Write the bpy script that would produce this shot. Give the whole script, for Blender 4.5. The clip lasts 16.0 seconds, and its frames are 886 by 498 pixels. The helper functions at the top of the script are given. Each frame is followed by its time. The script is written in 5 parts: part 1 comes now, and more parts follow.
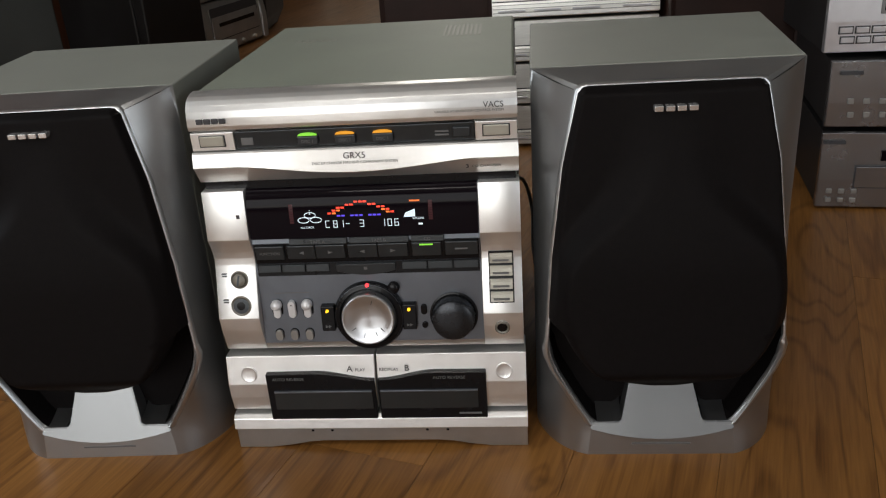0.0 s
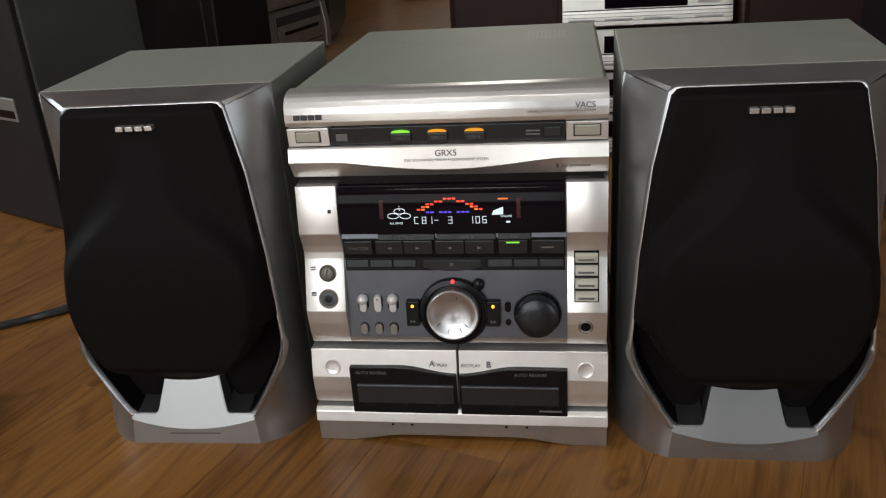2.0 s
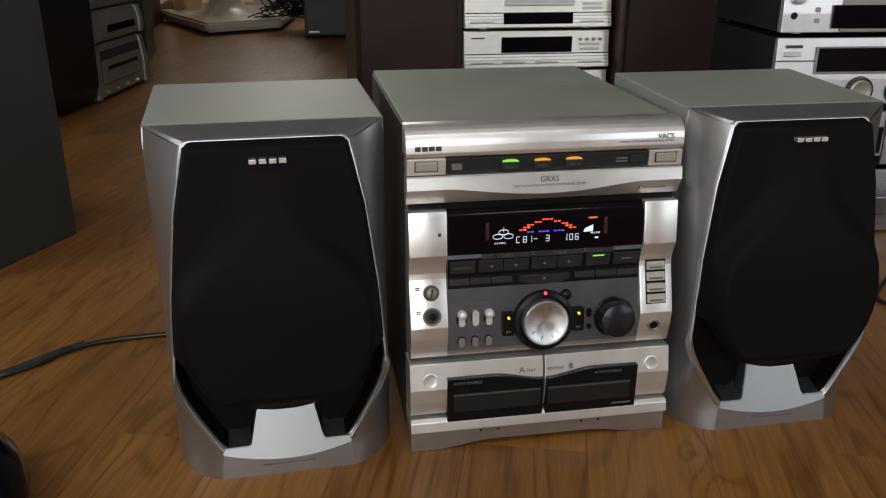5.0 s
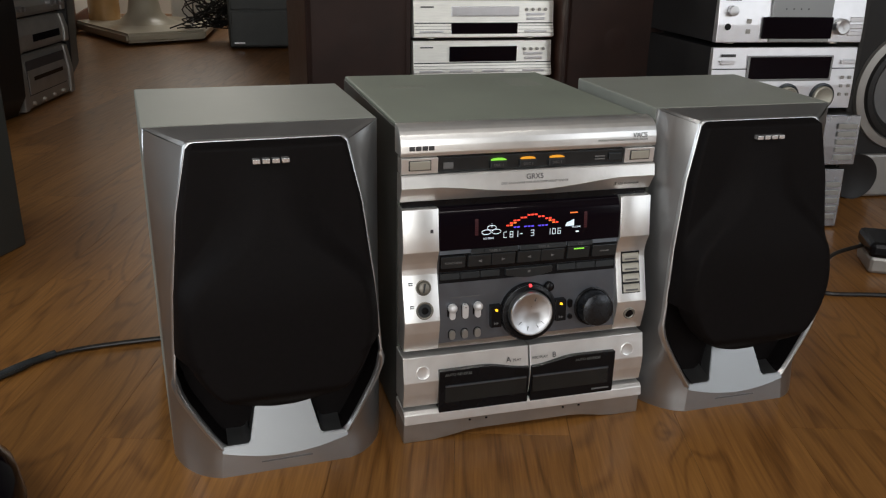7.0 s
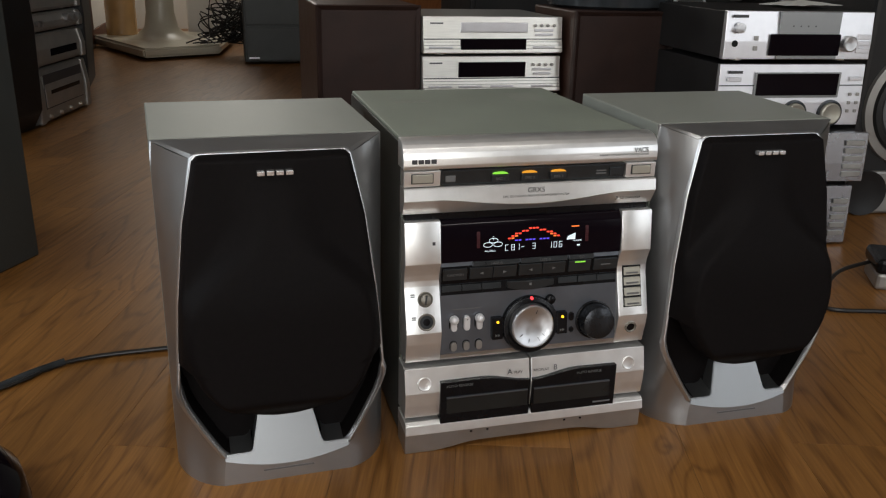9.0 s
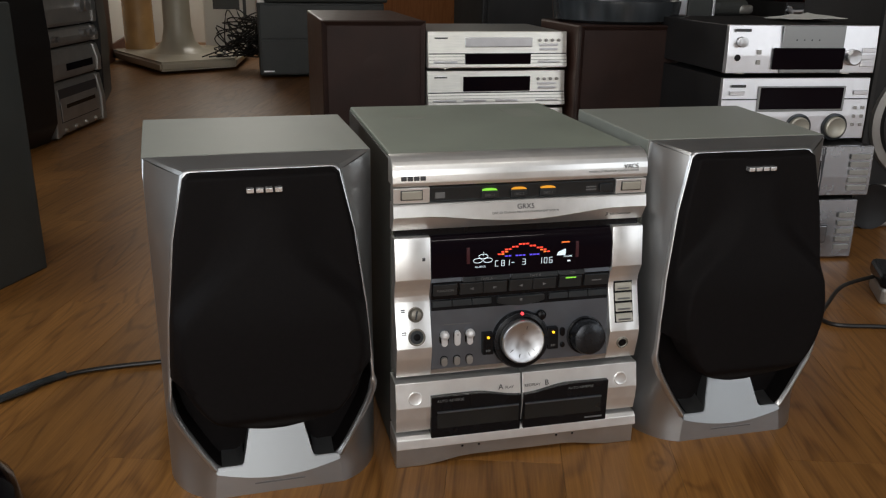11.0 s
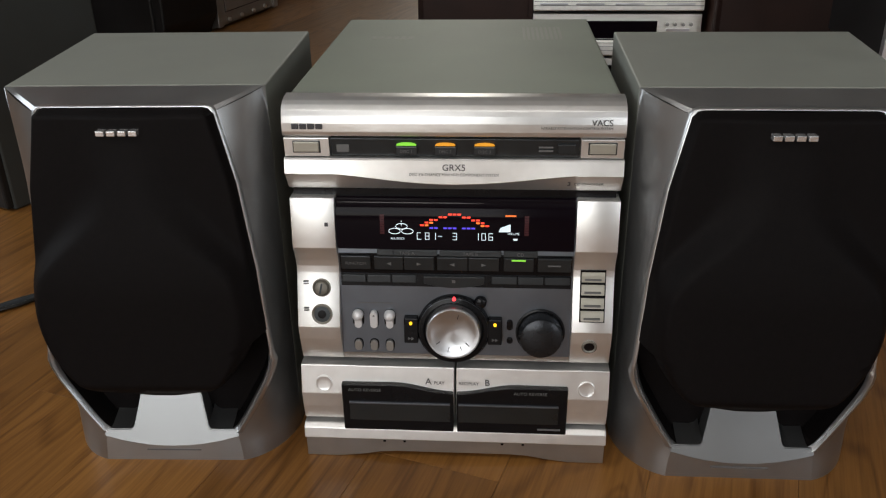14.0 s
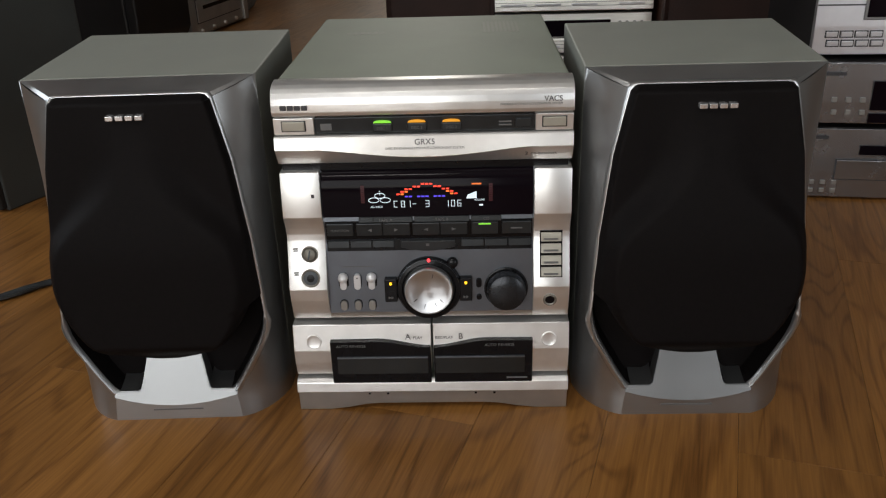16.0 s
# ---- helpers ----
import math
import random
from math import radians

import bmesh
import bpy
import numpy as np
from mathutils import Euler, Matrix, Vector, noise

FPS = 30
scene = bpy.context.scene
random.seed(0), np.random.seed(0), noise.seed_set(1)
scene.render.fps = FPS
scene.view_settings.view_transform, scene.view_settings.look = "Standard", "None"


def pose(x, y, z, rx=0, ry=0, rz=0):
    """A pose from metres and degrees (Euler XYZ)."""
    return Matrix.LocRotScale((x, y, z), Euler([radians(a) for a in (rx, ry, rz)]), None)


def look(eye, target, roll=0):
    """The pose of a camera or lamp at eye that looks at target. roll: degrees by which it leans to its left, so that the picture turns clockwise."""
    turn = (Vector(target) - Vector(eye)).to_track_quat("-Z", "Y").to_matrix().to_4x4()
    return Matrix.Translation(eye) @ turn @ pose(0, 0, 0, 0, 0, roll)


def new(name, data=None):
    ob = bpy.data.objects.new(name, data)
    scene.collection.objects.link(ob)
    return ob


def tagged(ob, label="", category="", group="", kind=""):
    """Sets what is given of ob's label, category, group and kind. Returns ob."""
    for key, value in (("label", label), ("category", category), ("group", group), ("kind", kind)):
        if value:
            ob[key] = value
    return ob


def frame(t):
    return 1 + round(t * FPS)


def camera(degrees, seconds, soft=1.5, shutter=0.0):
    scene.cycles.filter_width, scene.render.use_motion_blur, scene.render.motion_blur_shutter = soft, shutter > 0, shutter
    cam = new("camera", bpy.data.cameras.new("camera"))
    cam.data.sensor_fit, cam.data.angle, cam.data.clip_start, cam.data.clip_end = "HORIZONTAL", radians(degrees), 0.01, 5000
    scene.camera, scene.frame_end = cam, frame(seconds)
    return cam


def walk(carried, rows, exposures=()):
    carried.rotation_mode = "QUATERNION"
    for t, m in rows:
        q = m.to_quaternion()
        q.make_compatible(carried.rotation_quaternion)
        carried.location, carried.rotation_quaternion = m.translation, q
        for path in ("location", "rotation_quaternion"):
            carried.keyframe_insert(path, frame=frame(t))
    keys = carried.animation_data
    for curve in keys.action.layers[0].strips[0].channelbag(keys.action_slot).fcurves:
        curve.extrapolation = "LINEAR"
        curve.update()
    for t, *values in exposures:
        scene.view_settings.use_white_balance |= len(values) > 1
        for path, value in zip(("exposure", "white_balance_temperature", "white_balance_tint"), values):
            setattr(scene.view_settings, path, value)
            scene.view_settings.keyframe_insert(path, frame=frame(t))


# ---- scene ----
cam = camera(55.9, 16.0, soft=1.2)
PATH = [
    (0, (0.151, -0.653, 0.501), (-0.065, 1.158, -0.32), -4.1),
    (0.5, (0.154, -0.654, 0.5), (-0.08, 1.159, -0.311), -4.4),
    (1, (0.143, -0.658, 0.501), (-0.119, 1.153, -0.306), -4.5),
    (1.5, (0.129, -0.666, 0.497), (-0.168, 1.145, -0.3), -4.2),
    (2, (0.116, -0.673, 0.495), (-0.207, 1.138, -0.29), -4.0),
    (2.5, (0.104, -0.665, 0.505), (-0.206, 1.136, -0.307), -3.0),
    (3, (0.071, -0.684, 0.493), (-0.198, 1.132, -0.3), -0.5),
    (3.5, (0.03, -0.68, 0.507), (-0.147, 1.133, -0.32), 0.8),
    (4, (-0.039, -0.686, 0.511), (-0.056, 1.126, -0.335), 0.7),
    (4.5, (-0.129, -0.708, 0.511), (0.081, 1.117, -0.281), 1.8),
    (4.7, (-0.177, -0.736, 0.519), (0.071, 1.104, -0.222), 1.1),
    (6.8, (-0.306, -0.773, 0.516), (0.187, 1.041, -0.166), 1.1),
    (7, (-0.307, -0.771, 0.514), (0.186, 1.04, -0.177), 1.2),
    (7.5, (-0.304, -0.775, 0.514), (0.183, 1.038, -0.176), 1.0),
    (8, (-0.302, -0.775, 0.513), (0.184, 1.04, -0.172), 1.1),
    (8.5, (-0.299, -0.78, 0.515), (0.178, 1.042, -0.158), 1.3),
    (9, (-0.298, -0.784, 0.515), (0.166, 1.047, -0.143), 1.3),
    (11.3, (-0.255, -0.802, 0.527), (0.145, 1.053, -0.108), 0.8),
    (11.5, (-0.242, -0.811, 0.532), (0.135, 1.046, -0.108), 0.6),
    (12, (-0.203, -0.808, 0.542), (0.162, 1.054, -0.091), 0.6),
    (12.5, (-0.145, -0.78, 0.554), (0.154, 1.092, -0.082), 1.2),
    (13, (-0.064, -0.707, 0.555), (0.05, 1.155, -0.166), 1.0),
    (13.5, (0.015, -0.636, 0.52), (-0.056, 1.158, -0.362), -0.6),
    (14, (0.048, -0.631, 0.531), (-0.107, 1.157, -0.351), -0.9),
    (14.5, (0.071, -0.666, 0.529), (-0.057, 1.149, -0.302), -0.7),
    (15, (0.067, -0.704, 0.524), (-0.04, 1.109, -0.312), -1.1),
    (15.5, (0.063, -0.729, 0.532), (-0.029, 1.084, -0.307), -1.5),
    (16, (0.054, -0.731, 0.531), (-0.038, 1.073, -0.327), -1.8),
]
walk(cam, [(t, look(eye, target, roll)) for t, eye, target, roll in PATH], [(0.0, -0.1), (16.0, -0.1)])

# ---- world, light, exposure ----
world = bpy.data.worlds.new("world")
scene.world = world
world.use_nodes = True
sky = world.node_tree.nodes.new("ShaderNodeTexSky")
sky.sky_type = "NISHITA"
sky.sun_disc = False
sky.sun_elevation, sky.sun_rotation = radians(35), radians(200)
world.node_tree.links.new(sky.outputs[0], world.node_tree.nodes["Background"].inputs[0])
world.node_tree.nodes["Background"].inputs[1].default_value = 0.08


def area(name, m, sx, sy, watts, colour):
    d = bpy.data.lights.new(name, "AREA")
    d.shape, d.size, d.size_y, d.energy, d.color = "RECTANGLE", sx, sy, watts, colour
    ob = new(name, d)
    ob.matrix_world = m
    return ob


area("window_daylight", look((-0.95, -3.12, 1.2), (-0.95, 0.0, 1.1)), 2.2, 1.75, 38, (0.985, 0.985, 0.975))
area("corner_window_daylight", look((2.29, -3.12, 1.2), (2.29, 0.0, 1.1)), 0.84, 1.75, 13, (0.97, 0.98, 1.0))
area("east_window_daylight", look((2.73, -2.25, 1.1), (0.0, -2.25, 1.05)), 1.3, 1.5, 10.5, (0.95, 0.975, 1.0))
area("side_window_daylight", look((-2.33, 0.0, 1.35), (0, 0.1, 0.8)), 1.4, 1.2, 21, (0.9, 0.96, 1.0))
for tube_x in (-1.3, -0.3, 0.75):
    area("ceiling_tube_light", look((tube_x, -1.55, 2.53), (tube_x, -1.35, 0)), 0.55, 0.14, 6.5, (1.0, 0.96, 0.91))
# Fill lamp added to lift the far corner; the north wall has no window.
area("far_corner_fill", look((-0.3, 5.2, 1.7), (-0.6, 3.8, 0)), 0.7, 0.9, 16, (1.0, 0.95, 0.87))


# ---- materials ----
def mat(name, base, rough=0.5, metal=0.0, vary=0.12, scale=20.0, bump=0.0, bscale=400.0, coat=0.0, spec=0.5, stretch=(1, 1, 1)):
    """A painted, moulded or metal surface with mottled colour, uneven gloss and a fine grain."""
    m = bpy.data.materials.new(name)
    m.use_nodes = True
    n, l = m.node_tree.nodes, m.node_tree.links
    p = n["Principled BSDF"]
    p.inputs["Metallic"].default_value = metal
    p.inputs["Coat Weight"].default_value = coat
    p.inputs["Specular IOR Level"].default_value = spec
    co = n.new("ShaderNodeTexCoord")
    mp = n.new("ShaderNodeMapping")
    mp.inputs["Scale"].default_value = stretch
    l.new(co.outputs["Object"], mp.inputs[0])
    a = n.new("ShaderNodeTexNoise")
    a.inputs["Scale"].default_value, a.inputs["Detail"].default_value = scale, 6
    l.new(mp.outputs[0], a.inputs[0])
    r = n.new("ShaderNodeValToRGB")
    r.color_ramp.elements[0].position, r.color_ramp.elements[1].position = 0.3, 0.7
    lo, hi = 1 - vary, 1 + vary
    r.color_ramp.elements[0].color = (*[min(1, c * lo) for c in base], 1)
    r.color_ramp.elements[1].color = (*[min(1, c * hi) for c in base], 1)
    l.new(a.outputs[0], r.inputs[0])
    l.new(r.outputs[0], p.inputs["Base Color"])
    q = n.new("ShaderNodeMapRange")
    q.inputs[3].default_value, q.inputs[4].default_value = max(0.02, rough - 0.06), min(1, rough + 0.06)
    l.new(a.outputs[0], q.inputs[0])
    l.new(q.outputs[0], p.inputs["Roughness"])
    if bump:
        b = n.new("ShaderNodeTexNoise")
        b.inputs["Scale"].default_value, b.inputs["Detail"].default_value = bscale, 3
        l.new(mp.outputs[0], b.inputs[0])
        k = n.new("ShaderNodeBump")
        k.inputs["Strength"].default_value, k.inputs["Distance"].default_value = bump, 0.001
        l.new(b.outputs[0], k.inputs["Height"])
        l.new(k.outputs[0], p.inputs["Normal"])
    return m


def glow(name, colour, strength):
    m = bpy.data.materials.new(name)
    m.use_nodes = True
    p = m.node_tree.nodes["Principled BSDF"]
    p.inputs["Base Color"].default_value = (*[c * 0.3 for c in colour], 1)
    p.inputs["Emission Color"].default_value = (*colour, 1)
    p.inputs["Emission Strength"].default_value = strength
    return m


def wood(name, dark, light, rough, along="y", coat=0.0, knots=()):
    """Wood grain: rings drawn out along one axis, cathedral figure, fine pores, each piece with its own shade and place in the grain."""
    m = bpy.data.materials.new(name)
    m.use_nodes = True
    n, l = m.node_tree.nodes, m.node_tree.links
    p = n["Principled BSDF"]
    p.inputs["Coat Weight"].default_value = coat
    p.inputs["Specular IOR Level"].default_value = 0.26
    co, inf, add, mp = n.new("ShaderNodeTexCoord"), n.new("ShaderNodeObjectInfo"), n.new("ShaderNodeVectorMath"), n.new("ShaderNodeMapping")
    sc = n.new("ShaderNodeVectorMath")
    sc.operation = "SCALE"
    sc.inputs[0].default_value = (17, 9, 5)
    l.new(inf.outputs["Random"], sc.inputs["Scale"])
    l.new(co.outputs["Object"], add.inputs[0])
    l.new(sc.outputs[0], add.inputs[1])
    mp.inputs["Scale"].default_value = {"y": (7, 1.15, 7), "z": (7, 7, 0.8), "x": (1.0, 7, 7)}[along]
    l.new(add.outputs[0], mp.inputs[0])
    base = n.new("ShaderNodeTexNoise")
    base.inputs["Scale"].default_value, base.inputs["Detail"].default_value, base.inputs["Distortion"].default_value = 1.0, 2.0, 0.3
    l.new(mp.outputs[0], base.inputs[0])
    mul = n.new("ShaderNodeMath")
    mul.operation = "MULTIPLY"
    mul.inputs[1].default_value = 34
    field = base.outputs[0]
    core = None
    for spot in knots:
        geo, gap, near = n.new("ShaderNodeNewGeometry"), n.new("ShaderNodeVectorMath"), n.new("ShaderNodeMapRange")
        gap.operation = "DISTANCE"
        gap.inputs[1].default_value = spot
        wob = n.new("ShaderNodeMath")
        wob.operation = "MULTIPLY_ADD"
        wob.inputs[1].default_value = 0.05
        l.new(geo.outputs["Position"], gap.inputs[0])
        l.new(base.outputs[0], wob.inputs[0])
        l.new(gap.outputs["Value"], wob.inputs[2])
        near.interpolation_type = "SMOOTHSTEP"
        near.inputs[1].default_value, near.inputs[2].default_value = 0.095, 0.025
        l.new(wob.outputs[0], near.inputs[0])
        lift = n.new("ShaderNodeMath")
        lift.operation = "MULTIPLY_ADD"
        lift.inputs[1].default_value = 0.07
        l.new(near.outputs[0], lift.inputs[0])
        l.new(field, lift.inputs[2])
        field = lift.outputs[0]
        dot = n.new("ShaderNodeMapRange")
        dot.interpolation_type = "SMOOTHSTEP"
        dot.inputs[1].default_value, dot.inputs[2].default_value = 0.045, 0.028
        l.new(wob.outputs[0], dot.inputs[0])
        if core is None:
            core = dot.outputs[0]
        else:
            most = n.new("ShaderNodeMath")
            most.operation = "MAXIMUM"
            l.new(core, most.inputs[0])
            l.new(dot.outputs[0], most.inputs[1])
            core = most.outputs[0]
    l.new(field, mul.inputs[0])
    fr = n.new("ShaderNodeMath")
    fr.operation = "PINGPONG"
    fr.inputs[1].default_value = 1.0
    l.new(mul.outputs[0], fr.inputs[0])
    fine = n.new("ShaderNodeTexNoise")
    fine.inputs["Scale"].default_value, fine.inputs["Detail"].default_value = 16, 7
    fm = n.new("ShaderNodeMapping")
    fm.inputs["Scale"].default_value = {"y": (10, 0.35, 10), "z": (9, 9, 0.5), "x": (0.5, 9, 9)}[along]
    l.new(add.outputs[0], fm.inputs[0])
    l.new(fm.outputs[0], fine.inputs[0])
    thin = n.new("ShaderNodeMapRange")
    thin.interpolation_type = "SMOOTHSTEP"
    thin.inputs[1].default_value, thin.inputs[2].default_value = 0.0, 0.42
    l.new(fr.outputs[0], thin.inputs[0])
    pore = n.new("ShaderNodeTexNoise")
    pore.inputs["Scale"].default_value, pore.inputs["Detail"].default_value = 46, 5
    l.new(fm.outputs[0], pore.inputs[0])
    both = n.new("ShaderNodeMix")
    both.inputs[0].default_value = 0.55
    l.new(fine.outputs[0], both.inputs[2])
    l.new(pore.outputs[0], both.inputs[3])
    broad = n.new("ShaderNodeTexNoise")
    broad.inputs["Scale"].default_value, broad.inputs["Detail"].default_value = 1.1, 3
    l.new(mp.outputs[0], broad.inputs[0])
    soft = n.new("ShaderNodeMix")
    soft.inputs[0].default_value = 0.3
    l.new(both.outputs[0], soft.inputs[2])
    l.new(broad.outputs[0], soft.inputs[3])
    mx = n.new("ShaderNodeMix")
    mx.inputs[0].default_value = 0.875
    l.new(thin.outputs[0], mx.inputs[2])
    l.new(soft.outputs[0], mx.inputs[3])
    r = n.new("ShaderNodeValToRGB")
    r.color_ramp.elements[0].position, r.color_ramp.elements[1].position = 0.33, 0.74
    r.color_ramp.elements[0].color, r.color_ramp.elements[1].color = (*dark, 1), (*light, 1)
    l.new(mx.outputs[0], r.inputs[0])
    hs = n.new("ShaderNodeHueSaturation")
    vr = n.new("ShaderNodeMapRange")
    vr.inputs[3].default_value, vr.inputs[4].default_value = 0.86, 1.14
    l.new(inf.outputs["Random"], vr.inputs[0])
    l.new(vr.outputs[0], hs.inputs["Value"])
    l.new(r.outputs[0], hs.inputs["Color"])
    shade = hs.outputs[0]
    if core is not None:
        dk = n.new("ShaderNodeMix")
        dk.data_type = "RGBA"
        dk.inputs[7].default_value = (dark[0] * 0.55, dark[1] * 0.5, dark[2] * 0.5, 1)
        half = n.new("ShaderNodeMath")
        half.operation = "MULTIPLY"
        half.inputs[1].default_value = 0.75
        l.new(core, half.inputs[0])
        l.new(half.outputs[0], dk.inputs[0])
        l.new(shade, dk.inputs[6])
        shade = dk.outputs[2]
    l.new(shade, p.inputs["Base Color"])
    rr = n.new("ShaderNodeMapRange")
    rr.inputs[3].default_value, rr.inputs[4].default_value = rough + 0.08, rough - 0.06
    l.new(fine.outputs[0], rr.inputs[0])
    l.new(rr.outputs[0], p.inputs["Roughness"])
    k = n.new("ShaderNodeBump")
    k.inputs["Strength"].default_value, k.inputs["Distance"].default_value = 0.12, 0.0006
    l.new(fine.outputs[0], k.inputs["Height"])
    l.new(k.outputs[0], p.inputs["Normal"])
    return m


KNOTS = [(0.154, -0.054, 0.0), (-0.79, 0.55, 0.0), (0.62, -0.12, 0.0)]
M_FLOOR = wood("laminate_oak", (0.112, 0.045, 0.011), (0.325, 0.147, 0.038), 0.36, knots=KNOTS)
M_REDWOOD = wood("red_brown_wood", (0.05, 0.016, 0.008), (0.13, 0.045, 0.02), 0.45, "z")
M_DOORWOOD = wood("orange_wood", (0.32, 0.13, 0.045), (0.5, 0.22, 0.085), 0.4, "z")
M_SILVER = mat("silver_paint", (0.85, 0.845, 0.83), 0.33, 0.82, 0.04, 60, 0.05, 1500)
# Same silver, darkened: shade of low and turned-under faces put into the colour.
M_SILVER_SHADE = mat("silver_paint_shaded", (0.47, 0.46, 0.445), 0.36, 0.9, 0.05, 60, 0.08, 1500)
M_SPK = mat("speaker_silver_plastic", (0.385, 0.39, 0.395), 0.33, 0.9, 0.05, 25, 0.03, 900)
M_RIM = mat("bright_silver_rim", (0.29, 0.297, 0.3), 0.37, 0.9, 0.03)
M_EDGE = mat("polished_silver_edge", (0.58, 0.59, 0.6), 0.3, 0.92, 0.03)
M_VINYL = mat("grey_vinyl_wrap", (0.278, 0.29, 0.256), 0.5, 0.0, 0.05, 30, 0.1, 900)
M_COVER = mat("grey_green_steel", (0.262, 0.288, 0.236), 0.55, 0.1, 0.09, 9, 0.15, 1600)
# Tone meant as the shade in the vent slots.
M_VENT = mat("slot_shade_steel", (0.285, 0.292, 0.25), 0.5, 0.1, 0.09, 9)
M_SIDE = mat("shaded_side_steel", (0.07, 0.07, 0.064), 0.5, 0.2, 0.1, 12, 0.1, 1200)
M_BLACK = mat("black_plastic", (0.006, 0.006, 0.007), 0.24, 0.0, 0.2, 40, spec=0.22)
M_GLOSS = mat("black_glossy_glass", (0.005, 0.003, 0.005), 0.11, 0.0, 0.1, 5, spec=0.09)
M_DECKGLASS = mat("smoked_window", (0.015, 0.016, 0.016), 0.13, 0.0, 0.15, 25, spec=0.45)
M_GUN = mat("gunmetal_plastic", (0.15, 0.163, 0.186), 0.36, 0.85, 0.06, 50, 0.05, 1500)
M_BTN = mat("dark_button", (0.045, 0.05, 0.054), 0.3, 0.6, 0.08, 60)
M_KNOB = mat("satin_knob", (0.034, 0.036, 0.04), 0.27, 0.7, 0.05, 80)
M_SPUN = mat("spun_silver", (0.62, 0.63, 0.65), 0.3, 0.9, 0.02, 90)
_n, _l = M_SPUN.node_tree.nodes, M_SPUN.node_tree.links
_t = _n.new("ShaderNodeTangent")
_t.direction_type, _t.axis = "RADIAL", "Y"
_l.new(_t.outputs[0], _n["Principled BSDF"].inputs["Tangent"])
_n["Principled BSDF"].inputs["Anisotropic"].default_value = 0.75
M_TOGGLE = mat("pale_silver_button", (0.78, 0.78, 0.79), 0.35, 0.35, 0.03)
M_CHAMP = mat("champagne_button", (0.42, 0.40, 0.34), 0.4, 0.4, 0.05)
M_CLOTH = mat("black_grille_cloth", (0.0055, 0.0044, 0.0045), 0.6, 0.0, 0.2, 200, 0.2, 2200, spec=0.08)
M_WHITE = mat("white_print", (0.75, 0.75, 0.75), 0.5, 0, 0.03)
M_LOGO = mat("silver_badge", (0.8, 0.8, 0.8), 0.25, 0.8, 0.03)
M_PRINT = mat("dark_print", (0.05, 0.05, 0.055), 0.5, 0, 0.03)
M_GREYPRINT = mat("grey_print", (0.13, 0.13, 0.13), 0.5, 0, 0.03)
M_LEATHER = mat("brown_vinyl", (0.042, 0.019, 0.013), 0.42, 0.0, 0.2, 25, 0.25, 500, spec=0.25)
M_LEATHER_D = mat("brown_grille_cloth", (0.024, 0.0112, 0.0085), 0.6, 0.0, 0.25, 14, 0.3, 1500, spec=0.3)
M_CHROME = mat("bright_aluminium", (0.9, 0.885, 0.83), 0.38, 0.95, 0.06, 30, stretch=(1, 1, 8))
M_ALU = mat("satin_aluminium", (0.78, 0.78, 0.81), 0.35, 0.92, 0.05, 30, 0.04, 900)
# Same aluminium, darkened: shade on the two lower components put into the colour.
M_ALU_SHADE = mat("shaded_aluminium", (0.36, 0.36, 0.375), 0.26, 0.92, 0.06, 30, 0.04, 900)
M_JACK = mat("champagne_grey_metal", (0.22, 0.205, 0.175), 0.38, 0.4, 0.06, 60)
# Darker, less metallic grey than M_ALU, for the stack by the wall.
M_STACK = mat("grey_stack_aluminium", (0.42, 0.41, 0.39), 0.42, 0.6, 0.1, 18)
M_ALU_D = mat("dull_aluminium", (0.36, 0.35, 0.33), 0.42, 0.7, 0.06, 30)
M_BOX = mat("dark_cabinet", (0.016, 0.015, 0.015), 0.45, 0.0, 0.2, 12, 0.1, 700, spec=0.3)
M_SLATE = mat("slate_side_panel", (0.045, 0.049, 0.047), 0.5, 0.0, 0.1, 10, 0.1, 700)
M_GREYBOX = mat("charcoal_panel", (0.048, 0.052, 0.05), 0.5, 0.0, 0.12, 10, 0.1, 700)
M_BEIGE = mat("beige_plastic", (0.55, 0.5, 0.39), 0.3, 0.0, 0.06, 8)
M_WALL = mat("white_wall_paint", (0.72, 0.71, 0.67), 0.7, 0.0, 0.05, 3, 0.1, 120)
# Wall grey set low to hold back bounced light, not as a paint of its own.
M_DARKWALL = mat("bounce_damping_paint", (0.24, 0.235, 0.22), 0.7, 0.0, 0.12, 3, 0.1, 120)
M_CEIL = mat("ceiling_paint", (0.62, 0.62, 0.6), 0.8, 0.0, 0.05, 3)
M_CABLE = mat("black_cable", (0.014, 0.013, 0.012), 0.4, 0, 0.2, 60)
M_CONE = mat("grey_cone", (0.14, 0.143, 0.146), 0.5, 0.1, 0.1, 20)
M_RUBBER = mat("black_rubber", (0.01, 0.01, 0.01), 0.5, 0, 0.1)
M_SMOKE = mat("smoky_plastic", (0.03, 0.034, 0.038), 0.22, 0.0, 0.4, 30, stretch=(1, 1, 0.1))
M_ORANGE = mat("orange_wrapping", (0.55, 0.33, 0.14), 0.25, 0.0, 0.15, 9, coat=0.5)
M_RED = mat("red_cloth", (0.35, 0.02, 0.03), 0.8, 0, 0.4, 40, 0.3, 300)
M_PAPER = mat("paper", (0.7, 0.7, 0.66), 0.7, 0, 0.05)
G_GREEN, G_ORANGE = glow("green_lamp", (0.35, 1.0, 0.08), 0.7), glow("orange_lamp", (1.0, 0.42, 0.03), 0.75)
G_RED, G_YELLOW = glow("red_lamp", (1.0, 0.05, 0.06), 2.2), glow("amber_lamp", (1.0, 0.55, 0.02), 1.8)
